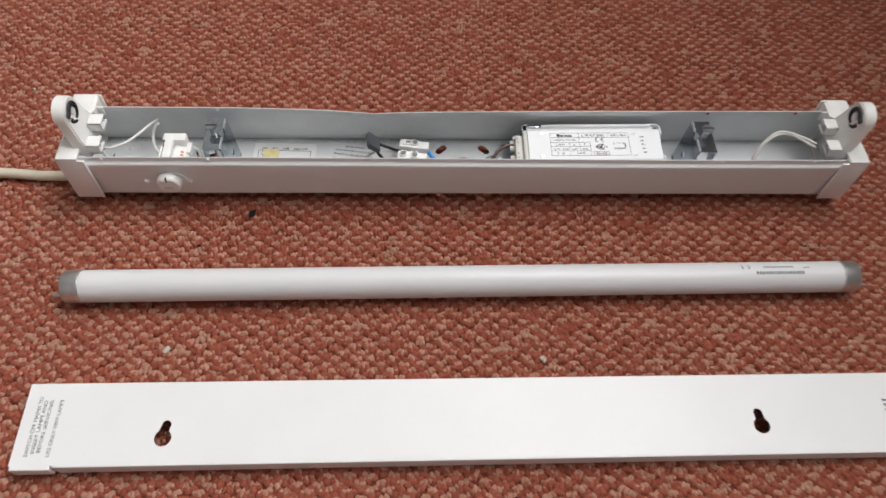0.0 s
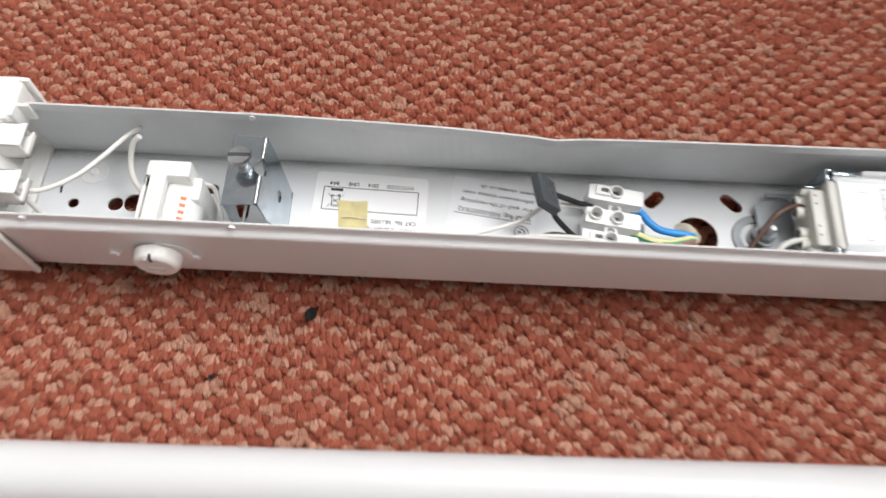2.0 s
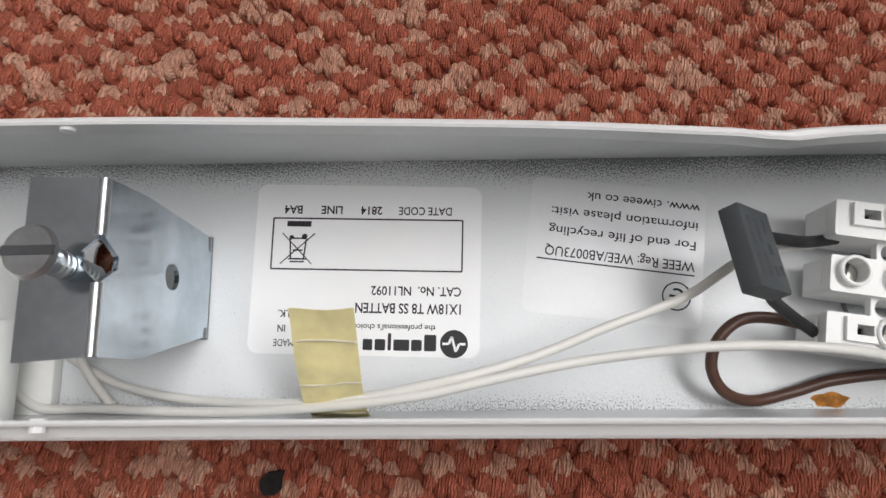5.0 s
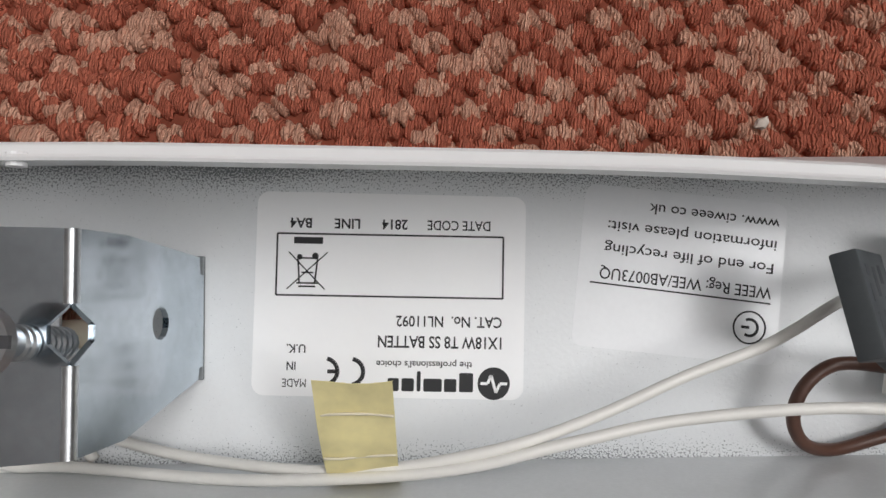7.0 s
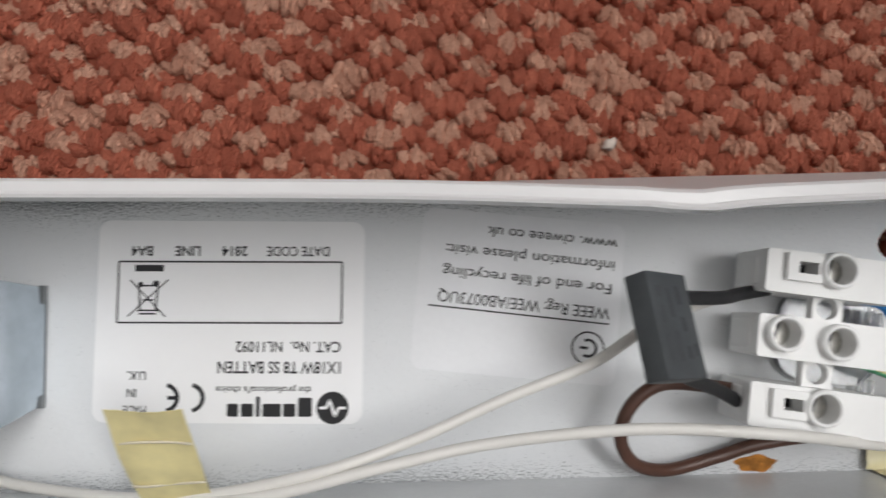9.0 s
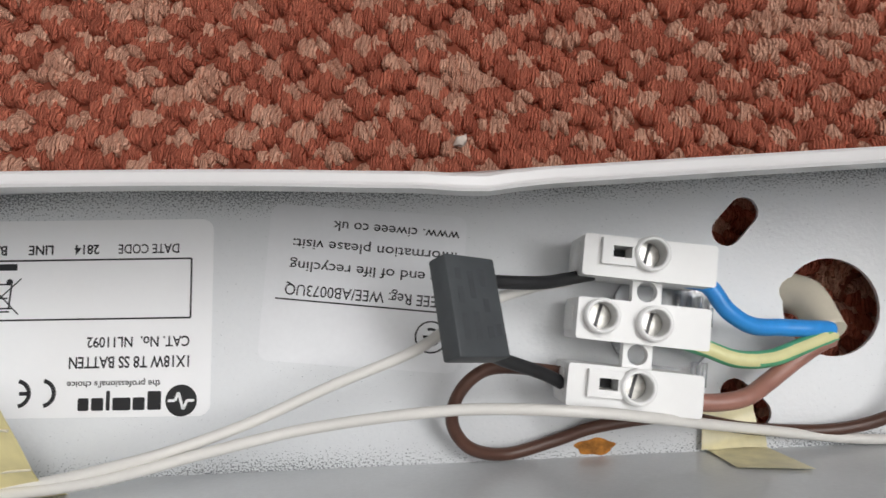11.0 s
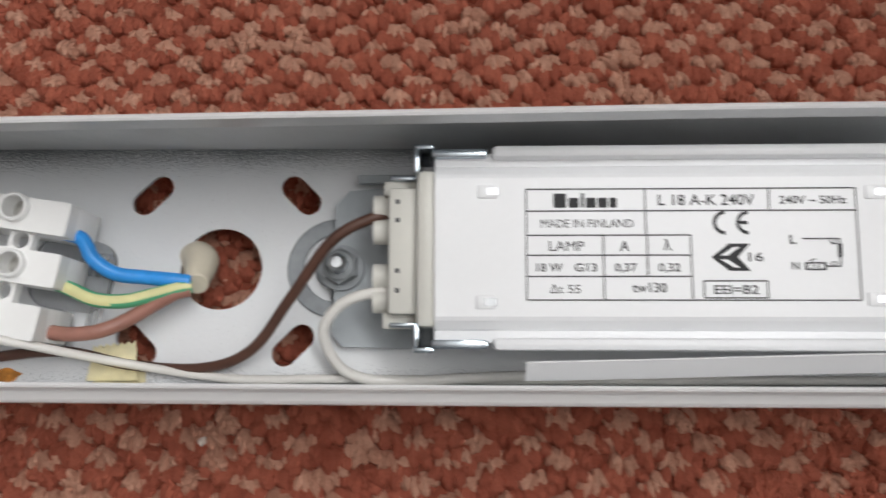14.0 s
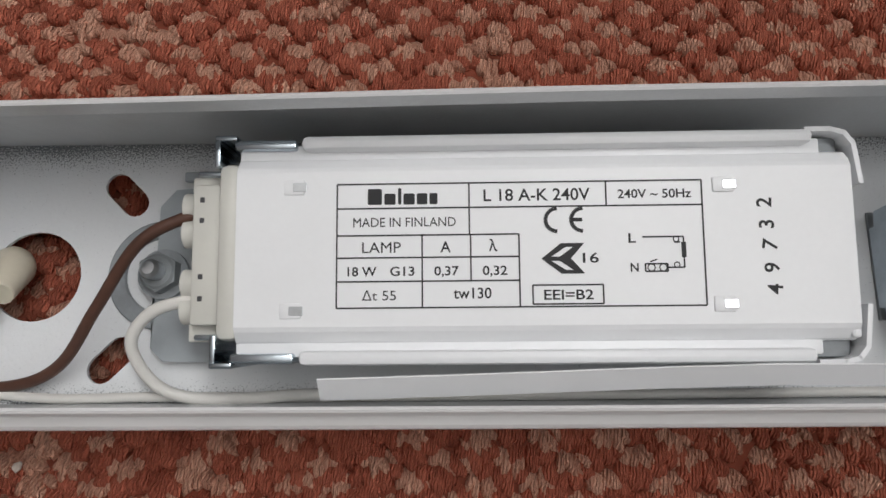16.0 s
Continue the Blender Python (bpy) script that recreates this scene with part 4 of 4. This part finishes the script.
b = bmesh.new()
bx(b, 56, 154, -16, 14, ZF + 1.6, BT - 2, 0.5)
part("core", b, CORE, bal, "dark laminated core")
b = bmesh.new()
prof = [(15.2, ZF + 4), (15.2, BT - 2.6), (14.8, BT - 1.7), (13.2, BT - 0.4), (12.4, BT), (-13.4, BT), (-14.2, BT - 0.4), (-15.8, BT - 1.7), (-16.2, BT - 2.6), (-16.2, ZF + 4)]
rows = [[b.verts.new(BM_ @ Vector((x - 105, y + 0.2, z))) for y, z in prof] for x in (54.2, 150.0, 155.7)]
for p, q in zip(rows, rows[1:]):
    for k in range(len(prof)):
        b.faces.new((p[k], p[(k + 1) % len(prof)], q[(k + 1) % len(prof)], q[k]))
b.faces.new(rows[0])
b.faces.new(rows[-1])
part("top_cover", b, BALLAST, bal, "white painted folded top")
b = bmesh.new()
bx(b, 154.4, 156.0, -15.8, 14.0, ZF + 6, BT - 0.6, 0.5)
bx(b, 155.6, 156.8, -9, 8, ZF + 6, BT - 4, 0.4)
part("end_plate", b, BALLAST, bal)
for y, x0, x1 in ((17.6, 65, 150), (-18.4, 65, 148.5)):
    b = bmesh.new()
    bx(b, x0, x1, y - 1.3, y + 1.1, ZF + 8, BT + 0.4, 1.0)
    bx(b, 54, x1 + 2, min(y, y - 3 * (1 if y > 0 else -1)), max(y, y - 3 * (1 if y > 0 else -1)), BT - 4.2, BT - 2.2, 0.4)
    part("side_rail", b, BALLAST, bal, "rounded white folded rail", smooth=True)
    b = bmesh.new()
    bx(b, 53.5, 64, y - 1.0, y + 0.7, ZF + 6, BT - 0.6, 0.4)
    part("inner_rail", b, ZINC, bal, smooth=True)
# thin folded clips at the four corners
for s_, y in ((1, 18.6), (-1, -19.6)):
    b = bmesh.new()
    bx(b, 50.2, 54.0, y - 0.5, y + 0.5, ZF + 12, BT - 0.2, 0.3)
    bx(b, 50.2, 51.2, min(y, y - 5 * s_), max(y, y - 5 * s_), ZF + 12, BT - 0.2, 0.3)
    bx(b, 45.0, 50.2, y - 4.6 * s_ - 0.5, y - 4.6 * s_ + 0.5, ZF + 10, BT - 7, 0.3)
    part("end_clip", b, ZINC, bal, "thin bright steel clip", smooth=True)
    b = bmesh.new()
    pts = [(149, y), (153, y), (155.2, y - 0.6 * s_), (156.6, y - 2.4 * s_), (157.4, y - 9 * s_)]
    for (xa, ya), (xb, yb) in zip(pts, pts[1:]):
        a_ = math.atan2(yb - ya, xb - xa)
        n_ = math.hypot(xb - xa, yb - ya) + 0.4
        box(b, -n_ / 2, n_ / 2, -0.4, 0.4, ZF + 18, BT - 0.3, m=BM_ @ Matrix.Translation(((xa + xb) / 2 - 105, (ya + yb) / 2 + 0.2, 0)) @ Matrix.Rotation(a_, 4, "Z"))
    part("end_clip", b, BALLAST, bal, "thin white steel clip", smooth=True)
# grey blocks fill the rail ends to stand in for shaded gaps
for y0, y1 in ((14.6, 18.0), (-19.0, -15.6)):
    part("rail_gap_shade", bx(bmesh.new(), 149.6, 155.4, y0, y1, ZF + 8, BT - 3.4, 0.3), DULLZINC, bal, "dull grey block standing in for the shaded gap at the end of the rail")
# raised corner dimples
for x, y in ((64.2, 9.8), (63.8, -10.8), (135, 9.4), (134.4, -10.2)):
    b = bmesh.new()
    bx(b, x - 2.0, x + 1.6, y - 1.3, y + 1.3, BT - 0.2, BT + 0.35, 0.3)
    d = part("staked_tab", b, BALLAST, bal, smooth=True)
    b = bmesh.new()
    bx(b, x - 0.4, x + 1.9, y - 0.75, y + 0.75, BT + 0.2, BT + 0.4, 0.08)
    part("tab_face", b, STEEL, d)
# connector at the wire end
b = bmesh.new()
bx(b, 50.6, 54.6, -15.6, 14.4, 18, BT - 1.0, 1.4)
bx(b, 45.0, 51.5, -13.0, 11.6, 16, BT - 4.5, 0.7)

conn = part("connector", b, CONN, bal, "off-white push-in wire connector", smooth=True)
for y0, y1 in ((10.6, 13.6), (-15.8, -12.4)):
    part("wing", bx(bmesh.new(), 43.6, 50.5, y0, y1, 18, BT - 8, 0.5), CONN, conn, smooth=True)
for y in (8.6, 3.9, -5.4, -10.0):
    c0, c1, c2, c3 = [BM_ @ Vector((x - 105, y + 0.2, 25)) for x in (41.4, 49.0, 41.2, 41.6)]
    part("port", cyl(bmesh.new(), c0, c1, 2.7, seg=20), CONN, conn, smooth=True)
    part("entry_hole", cyl(bmesh.new(), c2, c3, 1.7, seg=16), CORE, conn)
b = bmesh.new()
for y in (8.8, 5.2, -4.6, -8.4):
    bx(b, 46.4, 47.2, y - 0.45, y + 0.45, BT - 4.6, BT - 4.45)
part("release_slot", b, CORE, conn)
# fixing foot with its bolt
foot = bmesh.new()
plate(foot, [(31.5, -15), (31.5, 13.5), (34.5, 17), (53, 18.5), (53, -18), (34, -17.5)], [circle(33.8, -0.4, 3.3, 20)], ZF + 2.4, ZF + 3.2)
part("fixing_foot", foot, FOOT, bal, "galvanised fixing foot")
b = bmesh.new()
bx(b, 42.5, 44.0, -11, 10, ZF + 3.0, ZF + 3.7, 0.3)
bx(b, 36, 52, 16.2, 18.2, ZF + 3, ZF + 4.6, 0.3)
bx(b, 36, 52, -18.0, -16.6, ZF + 3, ZF + 4.2, 0.3)
part("foot_rib", b, FOOT, bal)
b = bmesh.new()
cyl(b, (33.4, -0.5, ZF + 3.2), (33.4, -0.5, ZF + 4.4), 5.0, seg=28)
washer = part("washer", b, BOSS, bal, "toothed steel washer", smooth=True)
b = bmesh.new()
cyl(b, (33.4, -0.5, ZF + 4.3), (33.4, -0.5, ZF + 7.4), 4.0, seg=6)
cyl(b, (33.4, -0.5, ZF + 7.4), (33.4, -0.5, ZF + 7.8), 3.5, 3.0, seg=24)
part("nut", b, DULLZINC, bal, "bright hexagon nut")
b = bmesh.new()
cyl(b, (33.4, -0.5, ZF + 7), (33.4, -0.5, ZF + 11), 1.9, seg=20)
cyl(b, (33.4, -0.5, ZF + 11), (33.4, -0.5, ZF + 11.7), 1.9, 1.2, seg=20)
part("bolt", b, STEEL, bal, smooth=True)

# rating table: u, v run over the printed frame
TZ = BT + 0.04


def tab(u, v):
    return 71.2 + 60.1 * u - 105, 10.2 - 20.6 * v + 0.2


b = bmesh.new()
for p, q in (((0, 0), (1, 0)), ((1, 0), (1, 1)), ((1, 1), (0, 1)), ((0, 1), (0, 0)), ((0, 0.2), (1, 0.2)), ((0.365, 0), (0.365, 0.42)), ((0.74, 0), (0.74, 0.2)), ((0, 0.42), (0.5, 0.42)),
             ((0, 0.6), (0.5, 0.6)), ((0, 0.79), (0.5, 0.79)), ((0.5, 0.42), (0.5, 1)), ((0.235, 0.42), (0.235, 1)), ((0.368, 0.42), (0.368, 0.79)),
             ((0.535, 0.83), (0.725, 0.83)), ((0.725, 0.83), (0.725, 0.98)), ((0.725, 0.98), (0.535, 0.98)), ((0.535, 0.98), (0.535, 0.83)),
             ((0.835, 0.455), (0.945, 0.455)), ((0.945, 0.455), (0.945, 0.5)), ((0.945, 0.62), (0.945, 0.7)), ((0.92, 0.7), (0.945, 0.7)), ((0.92, 0.5), (0.935, 0.5)),
             ((0.84, 0.67), (0.90, 0.67)), ((0.84, 0.73), (0.90, 0.73)), ((0.84, 0.67), (0.84, 0.73)), ((0.9, 0.67), (0.9, 0.73)), ((0.9, 0.7), (0.93, 0.7))):
    line2(b, tab(*p), tab(*q), 0.25, TZ)
line2(b, tab(0.945, 0.5), tab(0.945, 0.62), 0.75, TZ)
for u, v, r in ((0.856, 0.7, 0.6), (0.888, 0.7, 0.6), (0.925, 0.475, 0.45), (0.925, 0.68, 0.45)):
    arc2(b, *tab(u, v), r, 0.18, 0, 360, TZ)
line2(b, tab(0.852, 0.655), tab(0.872, 0.635), 0.2, TZ)
b.transform(BM_)
part("printed_frame", b, BLACK, bal)
# maker's word mark as plain blocks
for u0, u1, v0 in ((0.085, 0.124, 0.04), (0.131, 0.162, 0.08), (0.169, 0.178, 0.035), (0.184, 0.215, 0.08), (0.221, 0.25, 0.08), (0.256, 0.278, 0.08)):
    (x0, y1), (x1, y0) = tab(u0, v0), tab(u1, 0.17)
    q = plate(bmesh.new(), rounded(x0, x1, y0, y1, 0.25), [], TZ, TZ + 0.06)
    q.transform(BM_)
    part("word_block", q, BLACK, bal)
b = bmesh.new()
for u in (0.605, 0.675):
    x, y = tab(u, 0.31)
    arc2(b, x, y, 1.9, 0.62, 90, 270, TZ)
    if u > 0.64:
        line2(b, (x - 1.8, y), (x - 0.1, y), 0.6, TZ)
b.transform(BM_)
part("conformity_mark", b, BLACK, bal)
b = bmesh.new()
x, y = tab(0.62, 0.62)
plate(b, [(x - 3.6, y), (x - 0.4, y + 2.5), (x + 3.4, y + 2.5), (x + 1.2, y), (x + 3.4, y - 2.5), (x - 0.4, y - 2.5)], [[(x - 2.0, y + 0.3), (x + 0.4, y + 1.9), (x + 1.6, y + 1.9), (x - 0.6, y + 0.3)], [(x - 2.0, y - 0.4), (x - 0.6, y - 0.4), (x + 1.6, y - 1.9), (x + 0.4, y - 1.9)]], TZ, TZ + 0.06)
b.transform(BM_)
part("approval_mark", b, BLACK, bal)
for txt, u, v, h, w in (("L 18 A-K 240V", 0.405, 0.15, 2.0, 17.5), ("240V ~ 50Hz", 0.772, 0.14, 1.45, 12.0), ("MADE IN FINLAND", 0.045, 0.35, 1.55, 17.0), ("LAMP", 0.07, 0.56, 1.8, 6.4), ("A", 0.285, 0.56, 1.8, 1.7), ("\u03bb", 0.418, 0.555, 1.9, 1.4),
                        ("18 W", 0.03, 0.745, 1.5, 4.8), ("G13", 0.147, 0.745, 1.5, 4.0), ("0,37", 0.268, 0.745, 1.5, 4.0), ("0,32", 0.4, 0.745, 1.5, 4.0), ("\u0394t 55", 0.07, 0.94, 1.6, 5.6), ("tw130", 0.32, 0.93, 1.75, 6.2),
                        ("EEI=B2", 0.565, 0.945, 1.6, 8.0), ("16", 0.672, 0.655, 1.6, 2.6), ("L", 0.797, 0.5, 1.6, 1.2), ("N", 0.8, 0.73, 1.4, 1.3)):
    px, py = tab(u, v)
    lettering(txt, px, py, TZ, h, bal, width=w, plane=BM_, bold=0.0 if "M" in txt or "\u0394" in txt else 0.03)
for k, d in enumerate("49732"):
    lettering(d, 143.4 - 105 - 0.25 * k, -8.6 + 3.55 * k, BT + 0.05, 2.4, bal, deg=86 + 5 * math.sin(k * 2.3), bold=0.05, plane=BM_)

# ---- folded white paper strip beside the ballast ----
b = bmesh.new()
pts = [(70, 40.6, 26.6), (95, 40.8, 26.0), (122, 40.4, 25.2), (140, 38.5, 24.8), (158, 35, 24.8), (175, 30, 25)]
rows = []
for x, z0, yy in pts:
    rows.append([b.verts.new((x, -yy + 1.6, z0)), b.verts.new((x, -yy + 4.6, z0 + 3.5)), b.verts.new((x, -yy + 4.8, z0 + 3.4)), b.verts.new((x, -yy + 1.8, z0 - 0.2))])
for p, q in zip(rows, rows[1:]):
    for k in range(4):
        b.faces.new((p[k], p[(k + 1) % 4], q[(k + 1) % 4], q[k]))
b.faces.new(rows[0])
b.faces.new(rows[-1])
tagged(part("insulating_strip", b, LABEL, smooth=True), "white insulating card strip slipped in beside the ballast", "card strip")


# ---- crumbs on the carpet ----
def crumb(name, x, y, r, mat, label, category, flat=0.35, seed=1):
    rnd = random.Random(seed)
    bm = bmesh.new()
    bmesh.ops.create_icosphere(bm, subdivisions=2, radius=r)
    for v in bm.verts:
        n = noise.noise(v.co * (1.6 / r) + Vector((seed * 3.1, 0, 0)))
        v.co *= 1 + 0.5 * n
        v.co.z *= flat
        v.co.x *= 1.3
    bm.transform(Matrix.Translation((x, y, r * flat * 0.7)) @ Matrix.Rotation(rnd.uniform(0, 3), 4, "Z"))
    return tagged(part(name, bm, mat, smooth=True), label, category)


flake = bmesh.new()
plate(flake, [(-2.6, -1.6), (-1.6, -3.0), (0.6, -2.9), (2.1, -1.2), (1.9, 0.8), (2.5, 3.3), (0.9, 2.6), (-0.9, 2.2), (-2.5, 0.4)], [], 0, 0.9)
bmesh.ops.subdivide_edges(flake, edges=list(flake.edges), cuts=2, use_grid_fill=True)
for v in flake.verts:
    v.co.z += 0.06 * v.co.x ** 2 + 0.1 * v.co.y + 0.5 * noise.noise(v.co * 0.7)
flake.transform(Matrix.Translation((-155, -40, 0.9)) @ Matrix.Rotation(radians(-8), 4, "Z") @ Matrix.Rotation(radians(14), 4, "X"))
tagged(part("carpet_chip", flake, CHIP, smooth=True), "small dark curled flake lying on the carpet", "debris")
crumb("lint_speck", 1.0, -38, 0.9, LINT, "tiny pale lint speck on the carpet", "lint", flat=0.7, seed=3)
crumb("lint_speck", -62, 37, 1.2, LINT, "small pale lint tuft on the carpet", "lint", flat=0.7, seed=4)
crumb("lint_speck", 55, -160, 1.8, LINT, "small pale lint tuft on the carpet", "lint", flat=0.7, seed=5)
crumb("lint_speck", -352, 88, 1.2, LINT, "small pale lint tuft on the carpet", "lint", flat=0.7, seed=6)
crumb("lint_speck", -199, -151, 2.2, LINT, "small pale lint tuft on the carpet", "lint", flat=0.5, seed=7)
crumb("lint_speck", -191, -68, 1.0, CHIP, "tiny dark speck on the carpet", "debris", flat=0.5, seed=8)


# ---- carpet pile ----
def dome(rings, seg):
    v, f = [(0, 0, 1.0)], []
    for i in range(1, rings + 1):
        a = math.pi / 2 * 1.12 * i / rings
        for k in range(seg):
            b = 2 * math.pi * (k + 0.5 * (i % 2)) / seg
            v.append((math.sin(a) * math.cos(b), math.sin(a) * math.sin(b), math.cos(a)))
    for k in range(seg):
        f.append((0, 1 + k, 1 + (k + 1) % seg))
    for i in range(rings - 1):
        o, p = 1 + i * seg, 1 + (i + 1) * seg
        for k in range(seg):
            k2 = (k + 1) % seg
            f.append((o + k, p + k, p + k2))
            f.append((o + k, p + k2, o + k2))
    return np.array(v), np.array(f)


def pile(name, rng, C, kind, L, A, ns, T, F, label):
    """Every tuft is a short row of plump twisted loops that fan out forwards and lean over the row before it."""
    f = (np.arange(ns) - (ns - 1) / 2) / ((ns - 1) / 2)
    cells = len(C)
    many = (cells, ns)
    fx = f[None] * L[:, None] * 0.74 + rng.normal(0, 0.25, many)
    fy = 1.1 * f[None] ** 2 + rng.normal(0, 0.28, many) - np.where(kind == 0, 0.3, 0.0)[:, None]
    ca, sa = np.cos(A)[:, None], np.sin(A)[:, None]
    X = (C[:, 0:1] + fx * ca - fy * sa).reshape(-1, 1)
    Y = (C[:, 1:2] + fx * sa + fy * ca).reshape(-1, 1)
    turn = (A[:, None] + 0.5 * f[None] + rng.normal(0.1, 0.22, many)).reshape(-1, 1)
    half_x = (1.62 * L[:, None] / ns * rng.uniform(0.85, 1.25, many)).reshape(-1, 1)
    half_y = ((3.4 + 0.5 * kind[:, None]) * (1 - 0.22 * f[None] ** 2) * rng.uniform(0.85, 1.15, many)).reshape(-1, 1)
    tall = (3.2 + 0.15 * kind[:, None] + rng.normal(0, 0.3, (cells, 1)) + rng.normal(0, 0.3, many) - 0.35 * f[None] ** 2).reshape(-1, 1)
    kind = np.repeat(kind, ns)
    n = cells * ns
    V = np.repeat(T[None], n, 0)
    vx, vy, vz = V[:, :, 0], V[:, :, 1], V[:, :, 2]
    twist = np.abs(np.sin(3.6 * vx + 1.6 * vy + rng.uniform(0, 3.1, (n, 1))))
    r = 0.88 + 0.14 * twist ** 0.7 + rng.normal(0, 0.04, vx.shape)
    z = np.maximum(vz, -0.3) * r * tall
    x = vx * r * half_x
    y = vy * r * half_y - 0.36 * z + 0.8
    z = z - 3.1
    ca, sa = np.cos(turn), np.sin(turn)
    P = np.stack([X + x * ca - y * sa, Y + x * sa + y * ca, z], 2).reshape(-1, 3) * MM
    F3 = ((np.arange(n) * len(T))[:, None, None] + F[None]).reshape(-1, 3)
    me = bpy.data.meshes.new(name)
    me.vertices.add(len(P))
    me.vertices.foreach_set("co", P.ravel())
    me.loops.add(F3.size)
    me.loops.foreach_set("vertex_index", F3.ravel())
    me.polygons.add(len(F3))
    me.polygons.foreach_set("loop_start", np.arange(len(F3)) * 3)
    me.materials.append(TAN)
    me.materials.append(RED)
    me.polygons.foreach_set("material_index", np.repeat(kind, len(F)))
    me.polygons.foreach_set("use_smooth", np.ones(len(F3), bool))
    me.update(calc_edges=True)
    me.validate()
    tagged(new(name, me), label, "carpet", kind="stuff")


def carpet():
    """Rows of twisted tufts, pale and red in turn along each row and between rows."""
    rng = np.random.default_rng(5)
    px, py = 13.0, 4.6
    cells = []
    for j, y in enumerate(np.arange(-300, 280, py)):
        shift = (j % 2) * 0.5 * px + 0.8 * math.sin(j * 1.3) + 0.06 * y
        for x in np.arange(-500, 500, px):
            cells.append((x + shift % px, y, 0))
            cells.append((x + shift % px + 0.5 * px, y + 0.3, 1))
    C = np.array(cells)
    n = len(C)
    C[:, 0] += rng.normal(0, 0.65, n)
    C[:, 1] += rng.normal(0, 0.28, n) + np.where(C[:, 2] > 0.5, 0.8, -0.5)
    flip = rng.random(n) < 0.03
    kind = np.where(flip, 1 - C[:, 2], C[:, 2]).astype(int)
    L = np.where(kind == 0, rng.uniform(2.9, 4.1, n), rng.uniform(4.3, 5.4, n))
    A = rng.normal(0.05, 0.14, n)
    near = (C[:, 1] > -70) & (C[:, 1] < 105) & (np.abs(C[:, 0] + 20) < 275)
    for name, some, ns, shape in (("carpet_pile", near, 4, dome(4, 14)), ("carpet_pile_around", ~near, 3, dome(2, 8))):
        pile(name, rng, C[some], kind[some], L[some], A[some], ns, *shape, "red and tan twisted loop-pile carpet")


carpet()

# ---- printed lines become flat meshes ----
bpy.context.view_layer.update()
dg = bpy.context.evaluated_depsgraph_get()
for ob, at, deg, width, parent, mat, plane in LETTERING:
    me = bpy.data.meshes.new_from_object(ob.evaluated_get(dg))
    cu = ob.data
    bpy.data.objects.remove(ob)
    bpy.data.curves.remove(cu)
    xs = [v.co.x for v in me.vertices]
    if width and xs:
        k = width * MM / (max(xs) - min(xs))
        me.transform(Matrix.Diagonal((k, 1, 1, 1)) @ Matrix.Translation((-min(xs), 0, 0)))
    me.transform(Matrix.Translation(at) @ Matrix.Rotation(deg, 4, "Z"))
    if plane is not None:
        me.transform(Matrix.Translation(plane.translation * MM) @ plane.to_3x3().to_4x4())
    me.materials.clear()
    me.materials.append(mat)
    o = new("lettering", me)
    o.parent = parent
